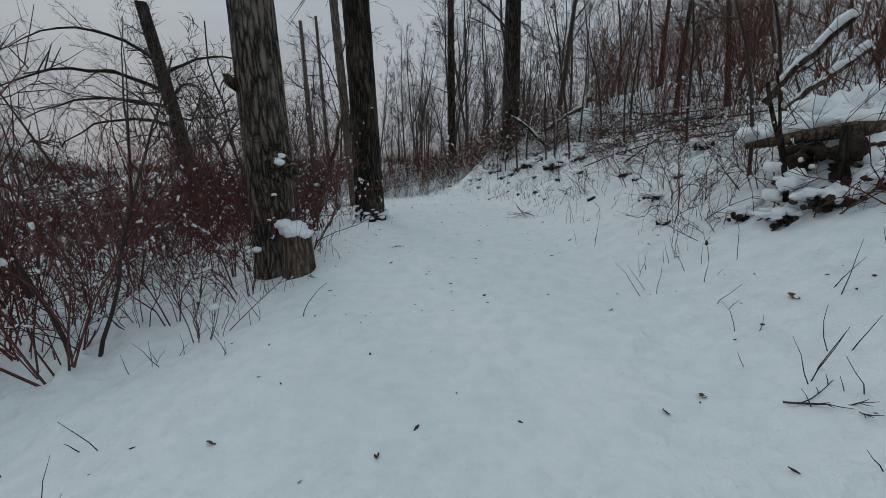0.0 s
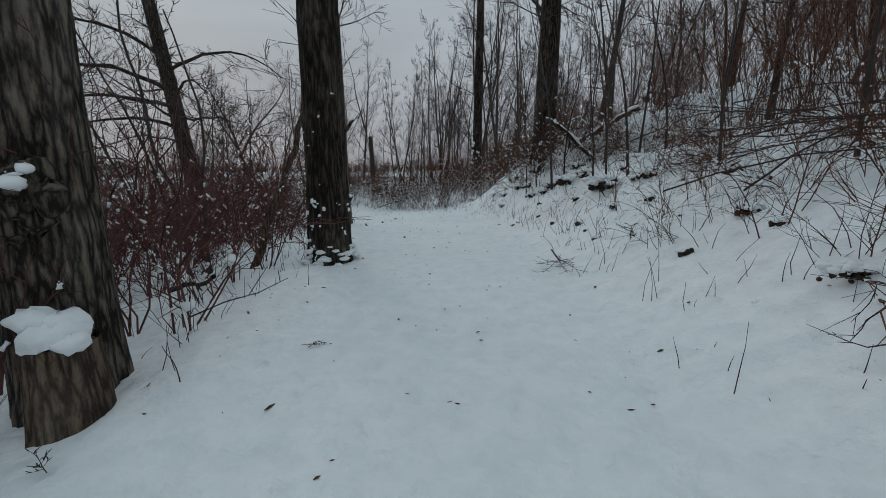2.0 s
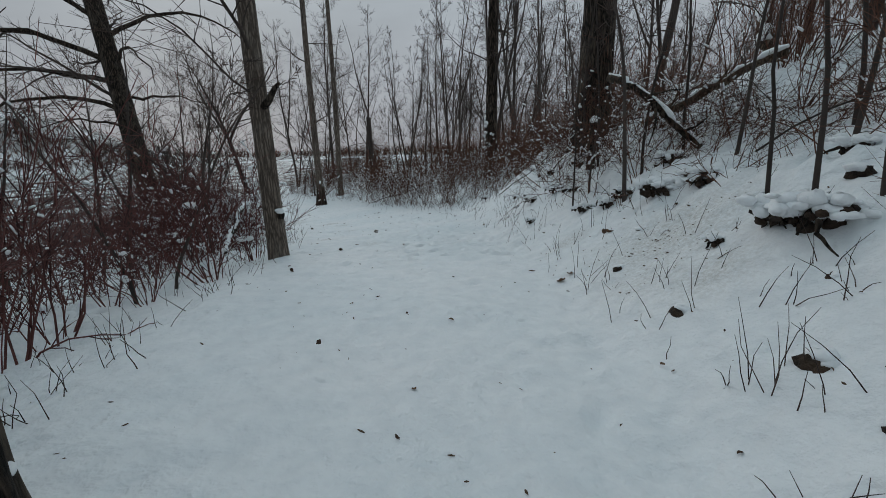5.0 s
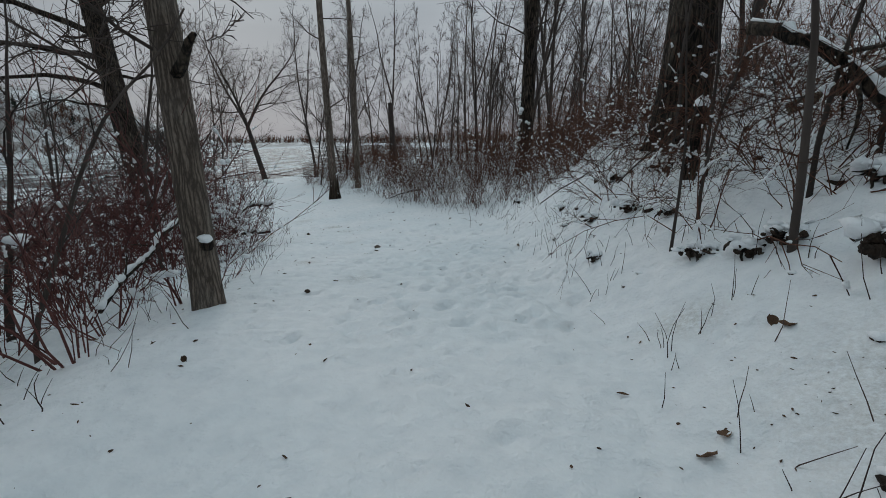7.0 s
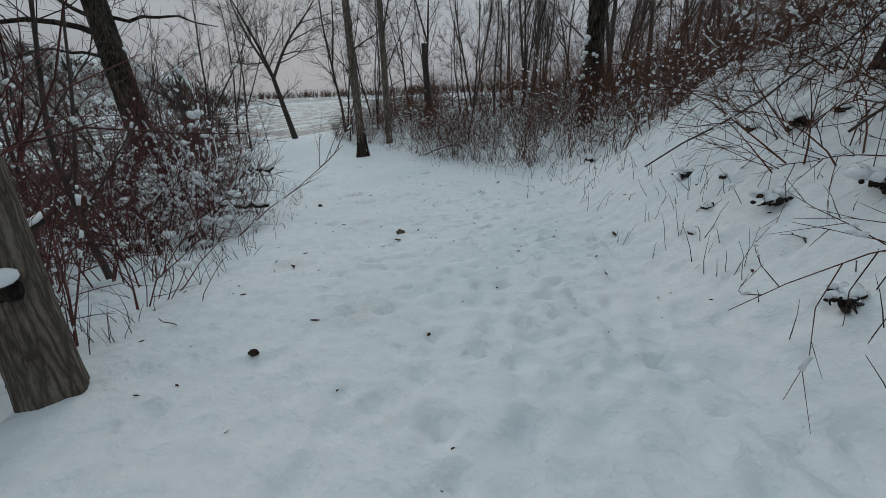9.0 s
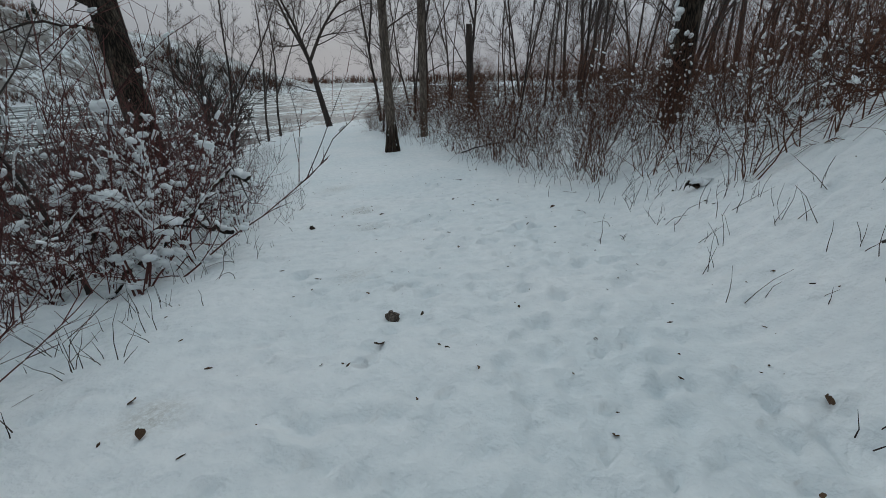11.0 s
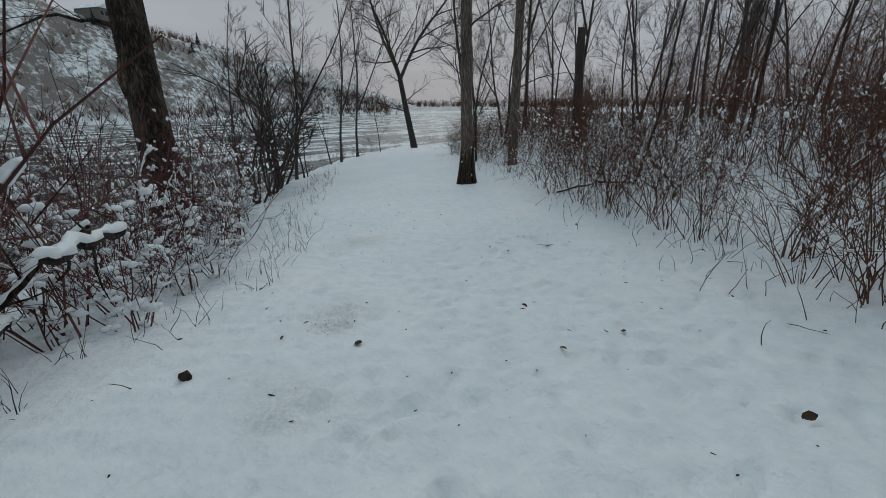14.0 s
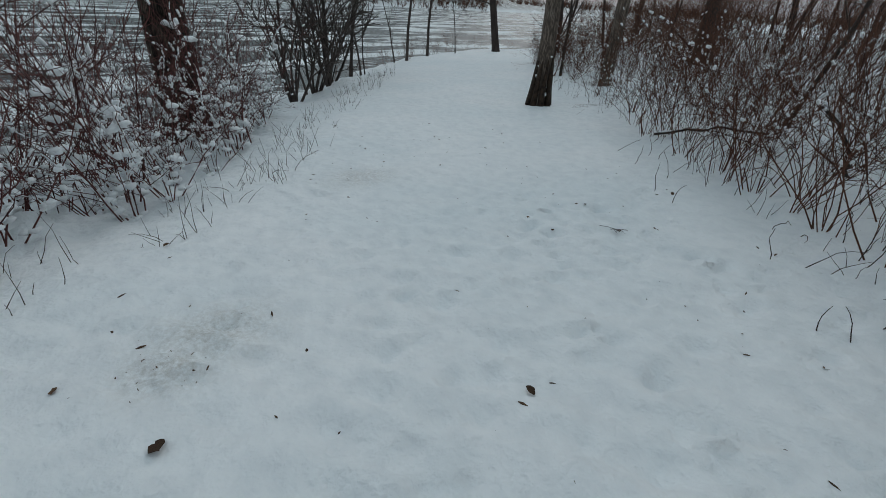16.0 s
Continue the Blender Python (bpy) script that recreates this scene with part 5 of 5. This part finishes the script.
def fan_twig(x, y):
    """A broken branch end lying flat, its arms spread like a fan."""
    rng = np.random.RandomState(3)
    e = new("forked_twig")
    e.location = on(x, y, 0.02)
    w = Wood()
    w.tube([(0, 0, 0.02), (-0.03, 0.08, 0.06), (-0.07, 0.17, 0.12)], (0.008, 0.009, 0.010), 6, cap=True)
    part("stub", w.mesh("stub", M_TWIG), e)
    for deg, ln in ((-84, 0.66), (-108, 0.5), (-124, 0.58), (-58, 0.35), (-150, 0.32), (15, 0.25), (80, 0.2)):
        a = radians(deg)
        q = limb(rng, (0, 0, 0.03), (math.cos(a), math.sin(a), 0.12), ln, 0.10, -0.03, 7)
        q[:, 2] = np.maximum(q[:, 2], 0.012)
        w = Wood()
        w.tube(q, np.linspace(0.0038, 0.0015, 8), 5)
        for k in range(7):
            p, d = along(q, 0.2 + 0.11 * k)
            b = math.atan2(d[1], d[0]) + (0.7 if k % 2 else -0.7) * rng.uniform(0.6, 1.3)
            q2 = limb(rng, p, (math.cos(b), math.sin(b), 0.1), ln * rng.uniform(0.14, 0.36), 0.15, 0.0, 3)
            q2[:, 2] = np.maximum(q2[:, 2], 0.01)
            w.tube(q2, np.linspace(0.0026, 0.0011, 4), 4)
        part("arm", w.mesh("arm", M_TWIG), e)
    tagged(e, "forked bare twig fanned out flat on the snow", "twig")


fan_twig(1.36, 7.25)
for i, (x, y, s, a) in enumerate([(1.68, 1.76, 0.34, -25), (2.0, 7.0, 0.4, 70), (-1.2, 3.9, 0.14, 160), (-0.65, 5.05, 0.12, 20), (1.1, 14.1, 0.3, 80), (0.4, 16.6, 0.3, 10), (0.2, 18.6, 0.3, 40), (-0.6, 18.2, 0.12, 100), (-4.2, 22.9, 0.16, 0)]):
    twig_branch(x, y, 20 + i, s, a, "small bare twig lying on the snow")


def leaf_mesh(seed):
    rng = np.random.RandomState(seed)
    n = 5
    v, f = [], []
    for i in range(n + 1):
        t = i / n
        wdt = 0.42 * math.sin(math.pi * min(t * 0.92 + 0.05, 1)) ** 0.8
        for s in (-1, 0, 1):
            v.append((t - 0.5, s * wdt * rng.uniform(0.8, 1.1), 0.16 * abs(s) * rng.uniform(0.4, 1.4) + 0.12 * math.sin(t * 3 + seed)))
    for i in range(n):
        for s in (0, 1):
            f.append((i * 3 + s, i * 3 + s + 1, i * 3 + s + 4, i * 3 + s + 3))
    return mesh_np("dead_leaf", v, f, M_LEAF)


LEAVES = [leaf_mesh(i) for i in range(5)]
rng = np.random.RandomState(700)
marks = [(2.24, 2.47, 0.09), (0.11, 3.46, 0.03), (-3.36, 11.83, 0.1), (1.1, 10.75, 0.11), (1.2, 10.85, 0.09), (1.69, 11.42, 0.12), (1.66, 11.5, 0.1), (-1.86, 11.2, 0.07), (-1.92, 12.96, 0.07), (-2.08, 15.6, 0.09), (-2.7, 14.48, 0.08),
         (0.23, 15.67, 0.09), (0.08, 14.6, 0.07), (-4.81, 18.47, 0.09), (-4.16, 19.4, 0.10), (-1.72, 18.84, 0.07), (-1.55, 19.85, 0.09), (-2.29, 17.76, 0.06), (-2.54, 20.49, 0.07), (-3.41, 20.7, 0.07), (-1.0, 1.6, 0.06), (1.14, 1.78, 0.07), (1.38, 1.9, 0.07)]
for x, y, s in field(230, rng, (-8, 3.5, 0.6, 25), lambda x, y, d, c: -c[3] < d < c[4] + 1.4, 0):
    marks.append((x, y, rng.uniform(0.015, 0.05) * s))
for x, y, s in marks:
    s *= 0.75
    ob = new("dead_leaf", LEAVES[rng.randint(5)])
    ob.matrix_basis = pose(x, y, gz(x, y) + s * 0.2, rng.uniform(-40, 40), rng.uniform(-40, 40), rng.uniform(0, 360)) @ Matrix.Scale(s, 4)
    tagged(ob, "curled dead brown leaf lying on the snow", "leaf", "fallen leaves")


def clod(x, y, r, label, mat, seed):
    """A small clod on the snow, half sunk."""
    rng = np.random.RandomState(seed)
    w = Wood()
    lump(w, rng, (0, 0, r * 0.35), r, 0.8, 10)
    lump(w, rng, (r * 0.7, r * 0.2, r * 0.15), r * 0.5, 0.8, 8)
    ob = new("clod", w.mesh("clod", mat))
    ob.location = on(x, y, 0)
    tagged(ob, label, "clod", "clods on the path")


clod(-4.81, 18.47, 0.04, "dark clod of frozen earth on the snow", M_SOIL, 1)
clod(-2.2, 16.0, 0.05, "grey icy clod lying on the path", M_BARK_MID, 2)
clod(-1.92, 12.96, 0.025, "dark clod of frozen earth on the snow", M_SOIL, 4)


# bits of bark, seed and needle strewn over the path
w = Wood()
rng = np.random.RandomState(801)
for x, y, s in field(520, rng, (-9, 3.5, 0.5, 26), lambda x, y, d, c: -c[3] - 0.3 < d < c[4] + 1.2, 0) + [(rng.normal(1.95, 0.35), rng.normal(10.5, 0.4), rng.uniform(0.35, 1.1)) for _ in range(200)] + [(rng.normal(-4.63, 0.14), rng.normal(19.55, 0.12), rng.uniform(0.25, 0.6)) for _ in range(40)]:
    z, r, a = gz(x, y), 0.005 * s * rng.uniform(0.4, 1.6), rng.uniform(0, 6.28)
    d = np.array([math.cos(a), math.sin(a), 0.1]) * r * rng.uniform(1.0, 3.5)
    p = np.array([x, y, z + r * 0.4])
    w.tube([p - d, p, p + d], (r * 0.4, r, r * 0.3), 3)
tagged(new("litter", w.mesh("litter", M_LEAF)), "small dark bits of bark and seed on the snow", "litter", kind="stuff")
